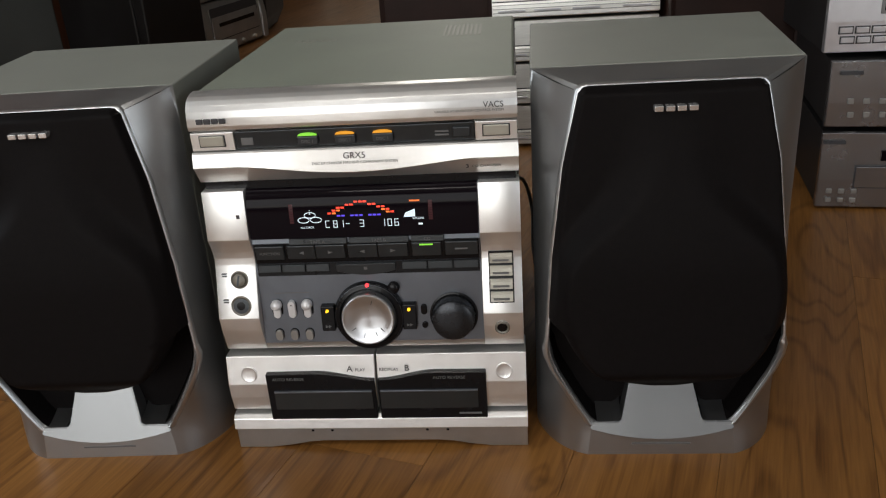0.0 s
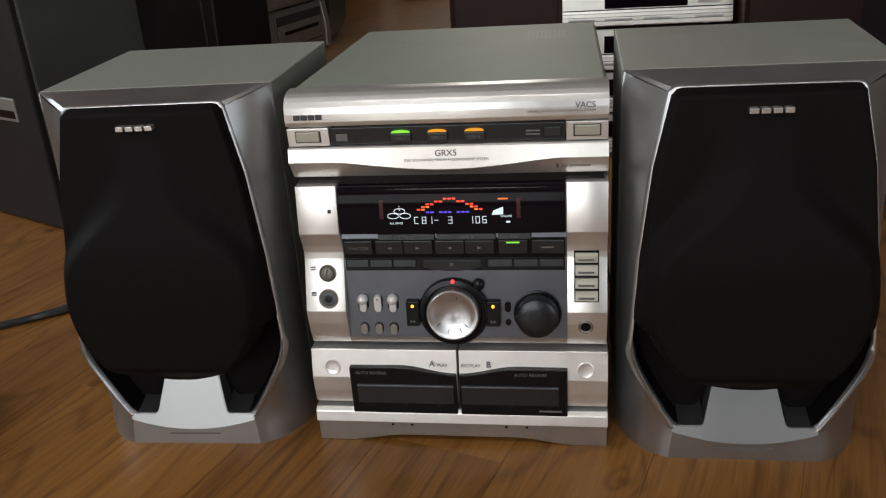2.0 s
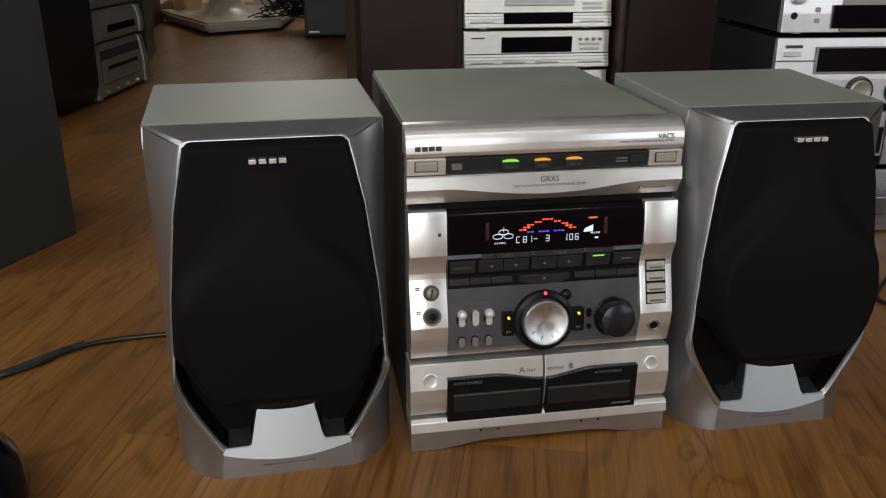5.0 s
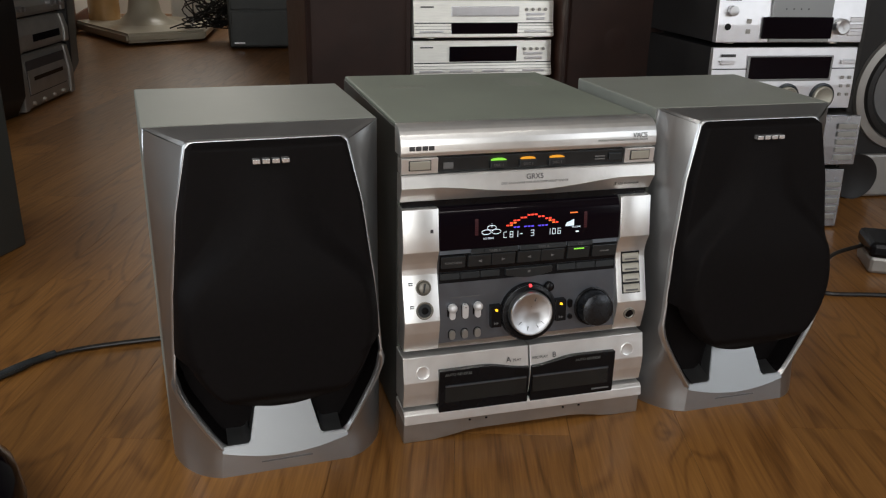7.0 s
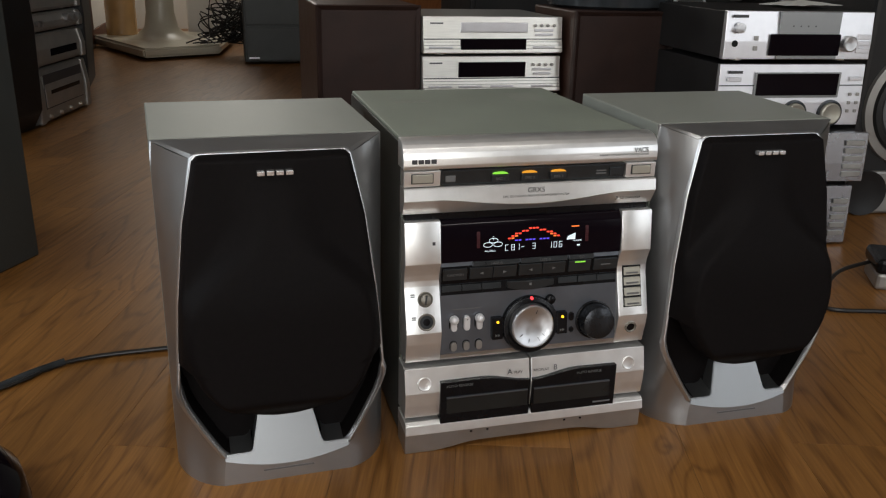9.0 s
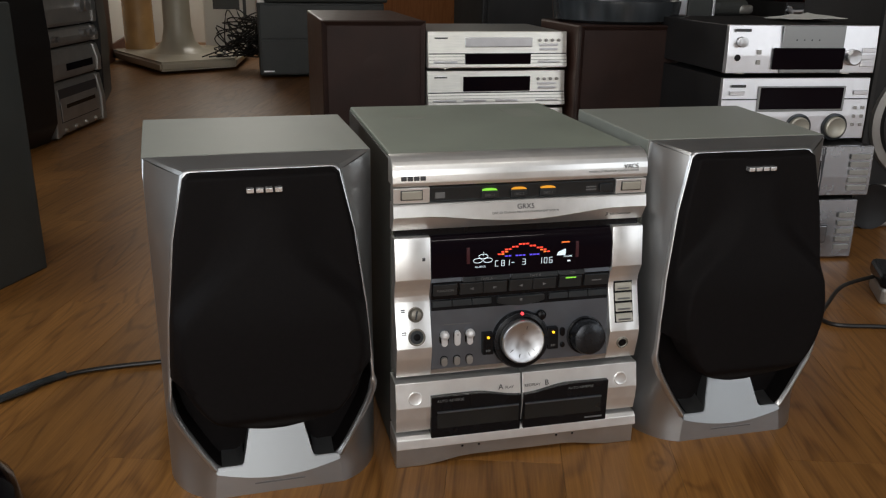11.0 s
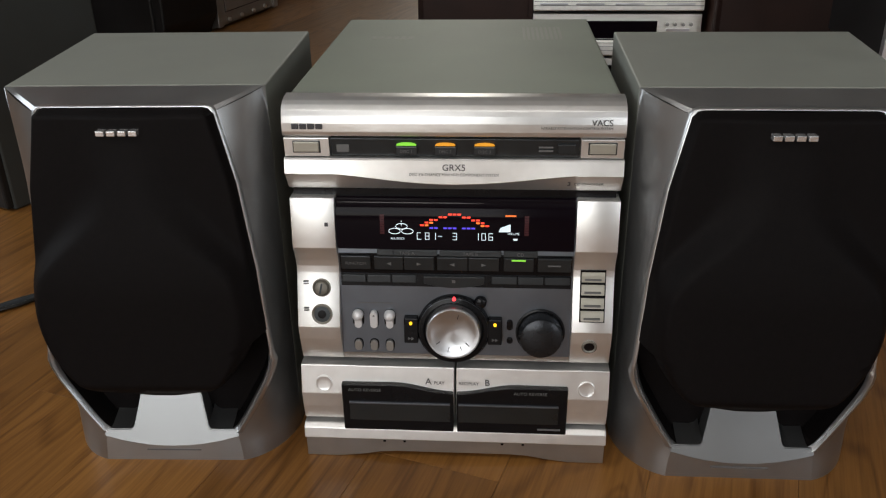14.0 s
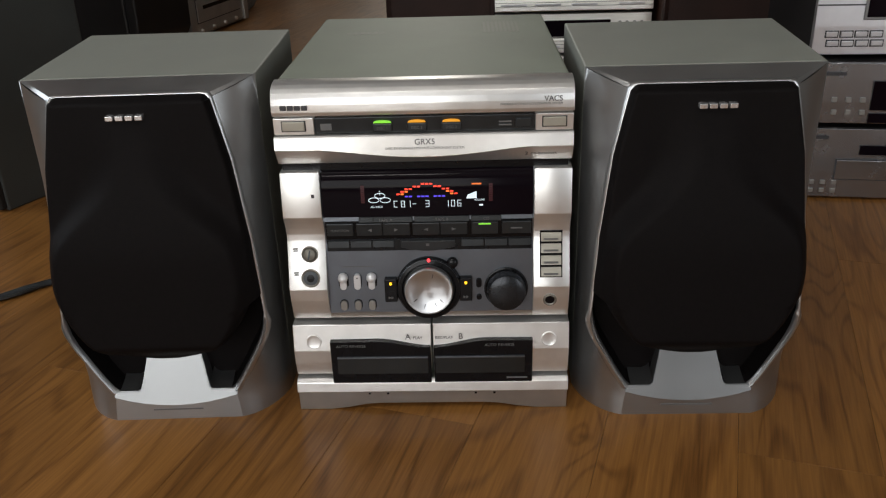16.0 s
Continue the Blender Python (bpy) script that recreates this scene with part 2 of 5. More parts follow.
G_WHITE, G_BLUE = glow("white_segments", (0.8, 0.92, 1.0), 0.95), glow("blue_segments", (0.13, 0.08, 0.9), 0.9)
G_ORANGESEG = glow("orange_segments", (1.0, 0.2, 0.03), 1.3)
G_REDSEG, G_DIM = glow("red_segments", (1.0, 0.06, 0.03), 1.4), glow("dim_red_segments", (0.1, 0.0, 0.008), 0.12)


# ---- mesh helpers ----
def part(name, bm, material, parent=None, label="", smooth=False):
    me = bpy.data.meshes.new(name)
    if smooth:
        bm.normal_update()
        for f in bm.faces:
            f.smooth = True
        for e in bm.edges:
            if len(e.link_faces) == 2 and e.calc_face_angle(0) > (0.75 if smooth is True else smooth):
                e.smooth = False
    bm.normal_update()
    bm.to_mesh(me)
    bm.free()
    me.materials.append(material)
    ob = new(name, me)
    if parent is not None:
        ob.parent = parent
    if label:
        tagged(ob, label)
    return ob


def thing(name, label, category, m=None, group="", kind=""):
    ob = new(name)
    ob.empty_display_size = 0.02
    if m is not None:
        ob.matrix_world = m
    return tagged(ob, label, category, group, kind)


def box(x0, x1, y0, y1, z0, z1, bevel=0.0, bm=None, seg=2):
    """A box between two corners, its edges rounded."""
    own = bmesh.new()
    r = bmesh.ops.create_cube(own, size=1)
    for v in r["verts"]:
        v.co = Vector(((x0 + x1) / 2 + v.co.x * (x1 - x0), (y0 + y1) / 2 + v.co.y * (y1 - y0), (z0 + z1) / 2 + v.co.z * (z1 - z0)))
    if bevel:
        bmesh.ops.bevel(own, geom=own.edges[:], offset=min(bevel, 0.45 * min(x1 - x0, y1 - y0, z1 - z0)), segments=seg, affect="EDGES", profile=0.5)
    return merge(bm, own)


def merge(bm, own):
    if bm is None:
        return own
    me = bpy.data.meshes.new("tmp")
    own.to_mesh(me)
    own.free()
    bm.from_mesh(me)
    bpy.data.meshes.remove(me)
    return bm


def prism(points, y0, y1, bevel=0.0, bm=None):
    """An (x, z) outline drawn out along y from y0 to y1."""
    own = bmesh.new()
    f = own.faces.new([own.verts.new((x, y0, z)) for x, z in points])
    r = bmesh.ops.extrude_face_region(own, geom=[f])
    for v in r["geom"]:
        if isinstance(v, bmesh.types.BMVert):
            v.co.y = y1
    bmesh.ops.recalc_face_normals(own, faces=own.faces[:])
    if bevel:
        bmesh.ops.bevel(own, geom=own.edges[:], offset=bevel, segments=1, affect="EDGES")
    return merge(bm, own)


def bar(profile, x0, x1, bm=None, bevel=0.0):
    """A closed (y, z) profile drawn out along x."""
    own = bmesh.new()
    f = own.faces.new([own.verts.new((x0, y, z)) for y, z in profile])
    r = bmesh.ops.extrude_face_region(own, geom=[f])
    for v in r["geom"]:
        if isinstance(v, bmesh.types.BMVert):
            v.co.x = x1
    bmesh.ops.recalc_face_normals(own, faces=own.faces[:])
    if bevel:
        bmesh.ops.bevel(own, geom=own.edges[:], offset=bevel, segments=2, affect="EDGES", profile=0.5)
    return merge(bm, own)


def lathe(profile, m, segs=40, bm=None):
    """(radius, depth) pairs turned round -y (depth grows towards the viewer), placed by m."""
    own = bmesh.new()
    rings = []
    for r, d in profile:
        if r < 1e-6:
            rings.append([own.verts.new((0, -d, 0))])
        else:
            rings.append([own.verts.new((r * math.cos(2 * math.pi * i / segs), -d, r * math.sin(2 * math.pi * i / segs))) for i in range(segs)])
    for a, b in zip(rings, rings[1:]):
        for i in range(segs):
            j = (i + 1) % segs
            if len(a) == 1 and len(b) > 1:
                own.faces.new((a[0], b[i], b[j]))
            elif len(b) == 1 and len(a) > 1:
                own.faces.new((a[i], b[0], a[j]))
            elif len(a) > 1:
                own.faces.new((a[i], b[i], b[j], a[j]))
    bmesh.ops.recalc_face_normals(own, faces=own.faces[:])
    own.transform(m)
    return merge(bm, own)


def tube(points, r, segs=8, closed=False, bm=None, smooth_steps=6):
    """A round cable through points, rounded off by Catmull-Rom."""
    pts = [Vector(p) for p in points]
    out = []
    n = len(pts)
    for i in range(n if closed else n - 1):
        g = lambda k: pts[k % n] if closed else pts[max(0, min(n - 1, k))]
        p0, p1, p2, p3 = g(i - 1), g(i), g(i + 1), g(i + 2)
        for s in range(smooth_steps):
            t = s / smooth_steps
            out.append(0.5 * (2 * p1 + (p2 - p0) * t + (2 * p0 - 5 * p1 + 4 * p2 - p3) * t * t + (3 * p1 - p0 - 3 * p2 + p3) * t ** 3))
    if not closed:
        out.append(pts[-1])
    own = bmesh.new()
    rings = []
    for i, p in enumerate(out):
        a = out[(i - 1) % len(out)] if closed or i else p
        b = out[(i + 1) % len(out)] if closed or i < len(out) - 1 else p
        d = (b - a).normalized()
        u = d.cross(Vector((0, 0, 1)) if abs(d.z) < 0.95 else Vector((1, 0, 0))).normalized()
        w = d.cross(u)
        rings.append([own.verts.new(p + r * (math.cos(2 * math.pi * k / segs) * u + math.sin(2 * math.pi * k / segs) * w)) for k in range(segs)])
    for i in range(len(rings) - (0 if closed else 1)):
        a, b = rings[i], rings[(i + 1) % len(rings)]
        for k in range(segs):
            own.faces.new((a[k], a[(k + 1) % segs], b[(k + 1) % segs], b[k]))
    if not closed:
        own.faces.new(rings[0])
        own.faces.new(rings[-1][::-1])
    bmesh.ops.recalc_face_normals(own, faces=own.faces[:])
    return merge(bm, own)


def lettering(name, body, x, y, z, size, material, parent, lean=0.0, align="LEFT"):
    """Raised printed letters facing the viewer, with their foot at z."""
    c = bpy.data.curves.new(name, "FONT")
    c.body, c.size, c.extrude, c.align_x = body, size, 0.0001, align
    tmp = new(name, c)
    bpy.context.view_layer.update()
    me = bpy.data.meshes.new_from_object(tmp.evaluated_get(bpy.context.evaluated_depsgraph_get()))
    bpy.data.objects.remove(tmp)
    bpy.data.curves.remove(c)
    me.transform(pose(x, y, z, 90 + lean))
    me.materials.append(material)
    ob = new(name, me)
    ob.parent = parent
    return ob


def interp(table, z):
    """y of a falling (y, z) table at the height z."""
    for (ya, za), (yb, zb) in zip(table, table[1:]):
        if zb <= z <= za:
            return ya + (yb - ya) * (za - z) / (za - zb)
    return table[0][0] if z > table[0][1] else table[-1][0]

# ---- the room ----
FX0, FX1, FY0, FY1 = -2.4, 2.8, -3.2, 5.6
CEIL = 2.6
floor = part("floor", box(FX0, FX1, FY0, FY1, -0.03, -0.006), M_REDWOOD)
tagged(floor, "brown laminate wood floor of long planks, slightly glossy", "floor", kind="structure")
for nm, b, mt, lb in (
    ("wall_north", (FX0 - 0.1, FX1 + 0.1, FY1, FY1 + 0.1, 0, CEIL), M_WALL, "white painted wall at the far end"),
):
    tagged(part(nm, box(*b), mt), lb, "wall", kind="structure")
bm = None
for b in ((FX0 - 0.1, -2.1, 0, CEIL), (0.2, 1.84, 0, CEIL), (2.74, FX1 + 0.1, 0, CEIL), (1.84, 2.74, 0, 0.28), (1.84, 2.74, 2.1, CEIL), (-2.1, 0.2, 0, 0.28), (-2.1, 0.2, 2.1, CEIL)):
    bm = box(b[0], b[1], FY0 - 0.1, FY0, b[2], b[3], 0, bm)
tagged(part("wall_south", bm, M_DARKWALL), "wall with a wide window, darkened to cut bounced light", "wall", kind="structure")
bm = None
for b in ((FY0, -0.72, 0, CEIL), (0.72, FY1, 0, CEIL), (-0.72, 0.72, 0, 0.73), (-0.72, 0.72, 1.97, CEIL)):
    bm = box(FX0 - 0.1, FX0, b[0], b[1], b[2], b[3], 0, bm)
tagged(part("wall_west", bm, M_DARKWALL), "side wall with a window, darkened to cut bounced light", "wall", kind="structure")
bm = None
for b in ((FY0, -2.94, 0, CEIL), (-1.56, FY1, 0, CEIL), (-2.94, -1.56, 0, 0.31), (-2.94, -1.56, 1.89, CEIL)):
    bm = box(FX1, FX1 + 0.1, b[0], b[1], b[2], b[3], 0, bm)
tagged(part("wall_east", bm, M_DARKWALL), "side wall with a low window, darkened to cut bounced light", "wall", kind="structure")
win = tagged(new("window_3"), "white-framed low window letting daylight in", "window", kind="structure")
for a, b, c, d in ((-2.94, -1.56, 0.31, 0.35), (-2.94, -1.56, 1.85, 1.89), (-2.94, -2.9, 0.35, 1.85), (-1.6, -1.56, 0.35, 1.85)):
    part("window_frame", box(FX1 + 0.02, FX1 + 0.08, a, b, c, d, 0.004), M_WALL, win)
win = tagged(new("window_2"), "white-framed side window letting daylight in", "window", kind="structure")
for a, b, c, d in ((-0.72, 0.72, 0.73, 0.77), (-0.72, 0.72, 1.93, 1.97), (-0.72, -0.68, 0.77, 1.93), (0.68, 0.72, 0.77, 1.93)):
    part("window_frame", box(FX0 - 0.08, FX0 - 0.02, a, b, c, d, 0.004), M_WALL, win)
for nm, w0, w1 in (("window_1", -2.1, 0.2), ("window_4", 1.84, 2.74)):
    win = tagged(new(nm), "wide white-framed window letting daylight in", "window", kind="structure")
    for a, b, c, d in ((w0, w1, 0.28, 0.32), (w0, w1, 2.06, 2.1), (w0, w0 + 0.05, 0.32, 2.06), (w1 - 0.05, w1, 0.32, 2.06)):
        part("window_frame", box(a, b, FY0 - 0.08, FY0 - 0.02, c, d, 0.004), M_WALL, win)
tagged(part("ceiling", box(FX0 - 0.1, FX1 + 0.1, FY0 - 0.1, FY1 + 0.1, CEIL, CEIL + 0.1), M_CEIL), "plain painted ceiling", "ceiling", kind="structure")


# ---- loudspeakers of the system ----
def baffle_y(z):
    return -0.031 - (0.338 - z) * 0.085


RIM = [(0.066, 0.3395), (0.0705, 0.3385), (0.0735, 0.335), (0.0865, 0.275), (0.0955, 0.2), (0.0995, 0.145), (0.101, 0.118), (0.0998, 0.108), (0.0985, 0.1), (0.0935, 0.087), (0.082, 0.066), (0.072, 0.0485), (0.0655, 0.0385), (0.062, 0.034), (0.0585, 0.032), (0.03, 0.0315), (0.0, 0.0315)]


def rim_ring(grow=0.0):
    pts = [(x + grow * (2.0 if z < 0.115 else 0.85), z + (grow * 0.4 if z > 0.33 else -grow if z < 0.035 else 0)) for x, z in RIM]
    return pts + [(-x, z) for x, z in pts[-2::-1]]


def grille_half(z):
    c = 0.0965 ** 2 - (z - 0.1695) ** 2
    side = interp([(x + 0.0006, zz) for x, zz in RIM[2:7]], z)
    if z > 0.335:
        side = 0.0725 - (z - 0.335) * 1.2
    return side if z > 0.137 else math.sqrt(max(0, c))


def smoothstep(u):
    u = min(1.0, max(0.0, u))
    return u * u * (3 - 2 * u)


def puck_half(z):
    """Half width of the raised woofer dome and of the neck that flares up from it to the tweeter."""
    if z < 0.185:
        return math.sqrt(max(0.0, 0.0925 ** 2 - (z - 0.1655) ** 2))
    return 0.0377 + (0.0904 - 0.0377) * (1 - smoothstep((z - 0.185) / 0.1))


def speaker(m, label, back):
    s = thing("loudspeaker", label, "loudspeaker", m, "loudspeakers of the mini system")
    bm = box(-0.111, 0.111, 0.0, 0.214, 0.0, 0.349, 0.0015)
    for v in bm.verts:
        v.co.x += (back[1] - 0.111 if v.co.x > 0 else back[0] + 0.111) * v.co.y / 0.214
    part("cabinet", bm, M_VINYL, s, "grey vinyl-wrapped cabinet")
    # moulded front: curved slopes from the cabinet's edge forward to the rim
    bm = bmesh.new()
    side_in = [(interp([(xx, zz) for xx, zz in RIM[2:14]], z), z) for z in (0.335, 0.315, 0.29, 0.26, 0.23, 0.2, 0.17, 0.145, 0.118, 0.108, 0.095, 0.08, 0.065, 0.05, 0.032)] + [(0.0645, 0.018), (0.066, 0.0)]
    top_in = [(0.0705, 0.3385), (0.066, 0.3395), (0.04, 0.3395), (0.0, 0.3395), (-0.04, 0.3395), (-0.066, 0.3395), (-0.0705, 0.3385)]
    steps = 10
    for sgn in (1, -1):
        cols = []
        for x, z in side_in:
            zo = 0.3485 if z == 0.335 else z
            k = 0.2 + 0.5 * min(1, max(0, (0.19 - z) / 0.16)) ** 1.2
            col = []
            for q in range(steps + 1):
                u = q / steps
                ux = (1 - k) * u + k * math.sin(u * math.pi / 2)
                uy = (1 - k) * u + k * (1 - math.cos(u * math.pi / 2))
                col.append(bm.verts.new((sgn * (x + (0.111 - x) * ux), baffle_y(z) * (1 - uy) - 0.0008 * uy, z + (zo - z) * u)))
            cols.append(col)
        for p, q in zip(cols, cols[1:]):
            for k in range(steps):
                bm.faces.new((p[k], q[k], q[k + 1], p[k + 1]))
        bm.faces.new(cols[-1] + [bm.verts.new((0, -0.0008, 0)), bm.verts.new((0, baffle_y(0), 0))][:: 1])
    pts = [(0.0735, 0.335)] + top_in + [(-0.0735, 0.335)]
    lines = []
    for n_, (x, z) in enumerate(pts):
        xo = x / 0.0735 * 0.111
        lines.append([bm.verts.new((x + (xo - x) * q / 4, baffle_y(z) * (1 - q / 4) - 0.0002 * q, z + (0.3485 - z) * q / 4)) for q in range(5)])
    for p, q in zip(lines, lines[1:]):
        for k in range(4):
            bm.faces.new((p[k], p[k + 1], q[k + 1], q[k]))
    low = [(0.0645, 0.018), (0.062, 0.032), (0.057, 0.0275), (0.03, 0.0235), (0.0, 0.0225), (-0.03, 0.0235), (-0.057, 0.0275), (-0.062, 0.032), (-0.0645, 0.018), (-0.066, 0.0), (0.066, 0.0)]
    bm.faces.new([bm.verts.new((x, baffle_y(z), z)) for x, z in low])
    bmesh.ops.remove_doubles(bm, verts=bm.verts[:], dist=0.00005)
    bmesh.ops.recalc_face_normals(bm, faces=bm.faces[:])
    for f in bm.faces:
        f.smooth = True
    for e in bm.edges:
        if len(e.link_faces) == 2 and e.calc_face_angle(0) > 0.28:
            e.smooth = False
    part("baffle", bm, M_SPK, s, "silver moulded plastic front")
    # bright rim
    bm = bmesh.new()
    rings = []
    for grow, dy in ((0.0034, 0.004), (0.0026, 0.0004), (0.0012, -0.001), (-0.0006, -0.001), (-0.0014, 0.003)):
        rings.append([bm.verts.new((x, baffle_y(z) + dy + (0.0035 if grow < 0 and z < 0.115 else 0), z)) for x, z in rim_ring(grow)])
    for p, q in zip(rings, rings[1:]):
        for i in range(len(p)):
            j = (i + 1) % len(p)
            bm.faces.new((p[i], p[j], q[j], q[i]))
    bmesh.ops.recalc_face_normals(bm, faces=bm.faces[:])
    part("rim", bm, M_EDGE, s, "bright silver rim", 1.0)
    bm = bmesh.new()
    walls = [[bm.verts.new((x, baffle_y(z) + dy, z)) for x, z in rim_ring(g)] for g, dy in ((-0.0012, 0.002), (-0.003, 0.025))]
    for i in range(len(walls[0])):
        j = (i + 1) % len(walls[0])
        bm.faces.new((walls[0][i], walls[0][j], walls[1][j], walls[1][i]))
    bmesh.ops.recalc_face_normals(bm, faces=bm.faces[:])
    part("recess_wall", bm, M_CLOTH, s)
    bm = bmesh.new()
    bm.faces.new([bm.verts.new((x, baffle_y(z) + 0.024, z)) for x, z in rim_ring(-0.002)])
    r = bmesh.ops.extrude_face_region(bm, geom=bm.faces[:])
    for v in r["geom"]:
        if isinstance(v, bmesh.types.BMVert):
            v.co.y += 0.004
    bmesh.ops.recalc_face_normals(bm, faces=bm.faces[:])
    part("port_recess", bm, M_CLOTH, s, "black recess with the ports")
    # cloth grille: shallow cushion with a dome over the woofer
    bm = bmesh.new()
    rows, cols = 84, 64
    grid = []
    for i in range(rows + 1):
        z = 0.0732 + (0.3388 - 0.0732) * (1 - math.cos(math.pi * i / rows)) / 2
        h = grille_half(z)
        line = []
        for k in range(cols + 1):
            u = -math.cos(math.pi * k / cols)
            x = h * u
            edge = min(1.0, (1 - abs(u)) * max(h, 0.02) / 0.005, (0.3392 - z) / 0.006)
            cush = 0.0125 * (1 - (1 - max(0, edge)) ** 2)
            low = min(1, max(0, (z - 0.0732) / 0.03)) ** 0.5
            w = puck_half(z)
            rise = 0.024 * (0.1 + 0.9 * smoothstep((0.335 - z) / 0.15))
            puck = rise * smoothstep((w + 0.011 - abs(x)) / (0.02 + 0.022 * smoothstep((z - 0.2) / 0.06))) * smoothstep((z - 0.0735) / 0.03) * (1 - 0.1 * (x / 0.09) ** 2)
            line.append(bm.verts.new((x, baffle_y(z) + 0.0004 - cush * (0.3 + 0.7 * low) - puck, z)))
        grid.append(line)
    for p, q in zip(grid, grid[1:]):
        for k in range(cols):
            bm.faces.new((p[k], p[k + 1], q[k + 1], q[k]))
    bmesh.ops.remove_doubles(bm, verts=bm.verts[:], dist=0.00002)
    bmesh.ops.solidify(bm, geom=bm.faces[:], thickness=0.0015)
    bmesh.ops.recalc_face_normals(bm, faces=bm.faces[:])
    part("grille", bm, M_CLOTH, s, "black cloth grille bulging over the woofer", True)
    # silver wedge between the ports
    bm = bmesh.new()
    yt, yb = -0.0405, -0.0609
    right = [(0.027, 0.0725), (0.0355, 0.0362), (0.038, 0.0338), (0.0625, 0.0338), (0.0642, 0.0278)]
    low = [(x, 0.0188 + 0.0088 * (x / 0.0635) ** 2) for x in (0.048, 0.032, 0.016, 0.0, -0.016, -0.032, -0.048)]
    lip = right + low + [(-x, z) for x, z in right[::-1]]
    f = bm.faces.new([bm.verts.new((x, yb + (z - 0.024) * (yt - yb) / 0.0485, z)) for x, z in lip])
    r = bmesh.ops.extrude_face_region(bm, geom=[f])
    for v in r["geom"]:
        if isinstance(v, bmesh.types.BMVert):
            v.co.y += 0.02
    bmesh.ops.recalc_face_normals(bm, faces=bm.faces[:])
    bmesh.ops.bevel(bm, geom=bm.edges[:], offset=0.0007, segments=2, affect="EDGES")
    part("port_wedge", bm, M_RIM, s, "bright silver wedge between two ports, widening to the lower lip")
    for sgn in (-1, 1):
        bm = bmesh.new()
        rows_ = [[bm.verts.new((sgn * xx, baffle_y(0.034) + 0.0008 + d, 0.0338 + 0.006 * (d / 0.024) ** 1.6 + dz)) for xx, dz in ((0.036, 0.006), (0.0385, 0.002), (0.043, 0.0), (0.058, 0.0005))] for d in (0.0, 0.006, 0.012, 0.018, 0.024)]
        for p, q in zip(rows_, rows_[1:]):
            for k in range(3):
                bm.faces.new((p[k], p[k + 1], q[k + 1], q[k]))
        bmesh.ops.solidify(bm, geom=bm.faces[:], thickness=0.0012)
        bmesh.ops.recalc_face_normals(bm, faces=bm.faces[:])
        part("port_scoop", bm, M_SPK, s, "silver scooped floor of a port", True)
    # badge: four plain bars
    for i in range(4):
        x = -0.0132 + i * 0.0088
        part("badge", box(x - 0.0034, x + 0.0034, -0.0535, -0.046, 0.3216, 0.3259, 0.0005), M_LOGO, s, "small silver badge bar")
    part("label_bar", box(-0.026, 0.026, baffle_y(0.012) - 0.0006, baffle_y(0.012) + 0.002, 0.0108, 0.0122), M_GREYPRINT, s)
    return s


speaker(pose(-0.268, 0.0357, 0, 0, 0, 3), "silver-grey loudspeaker with black cloth grille, beside the stereo unit", (-0.1215, 0.111))
speaker(pose(0.262, 0.0435, 0, 0, 0, 1), "silver-grey loudspeaker with black cloth grille, beside the stereo unit", (-0.106, 0.131))

# ---- the stereo unit ----
unit = thing("mini_stereo", "silver mini hi-fi unit with lit display and two cassette decks", "stereo system", pose(0.001, 0.001, 0, 0, 0, 0.9))
W = 0.1395
part("case", box(-W + 0.002, W - 0.002, 0.03, 0.357, 0.004, 0.342, 0.002), M_COVER, unit, "grey-green sheet steel case")
# Slots are thin strips with shade put in by tone; no openings are cut.
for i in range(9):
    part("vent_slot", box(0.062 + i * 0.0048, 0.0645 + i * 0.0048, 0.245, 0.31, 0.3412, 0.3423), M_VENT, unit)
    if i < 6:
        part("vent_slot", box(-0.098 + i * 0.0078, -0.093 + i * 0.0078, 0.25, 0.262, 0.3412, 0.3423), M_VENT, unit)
# Thin sheets added over the case sides; their dark colour is the gap's shade.
for sx in (-1, 1):
    part("side_panel", box(sx * (W - 0.0015) - 0.001, sx * (W - 0.0015) + 0.001, 0.032, 0.355, 0.005, 0.338, 0.0005), M_SIDE, unit, "case side with the shade of the gap put into its colour")
part("top_cap", bar([(0.0135, 0.3142), (0.0125, 0.318), (0.013, 0.325), (0.0143, 0.3305), (0.0165, 0.335), (0.02, 0.3386), (0.0245, 0.341), (0.03, 0.3424), (0.04, 0.343), (0.04, 0.3142)], -W, W, bevel=0.0004), M_SILVER, unit, "bright silver rounded top edge of the front", 0.6)
part("strip_back", box(-W + 0.002, W - 0.002, 0.022, 0.04, 0.295, 0.315), M_SILVER_SHADE, unit)
part("disc_strip", bar([(0.016, 0.2965), (0.014, 0.312), (0.03, 0.313), (0.03, 0.2965)], -0.1005, 0.1035, bevel=0.0005), M_BTN, unit, "dark strip with the disc buttons")
for x0, x1 in ((-W + 0.0005, -0.1012), (0.1042, W - 0.0005)):
    part("end_block", bar([(0.0135, 0.2965), (0.0128, 0.3125), (0.03, 0.313), (0.03, 0.2965)], x0, x1, bevel=0.0006), M_SILVER, unit)
    c = (x0 + x1) / 2
    part("button_well", box(c - 0.0115, c + 0.0115, 0.0122, 0.014, 0.2998, 0.3102, 0.0005), M_BTN, unit)
    part("push_button", box(c - 0.0105, c + 0.0105, 0.0108, 0.014, 0.3008, 0.3096, 0.0008), M_CHAMP, unit, "champagne push button")
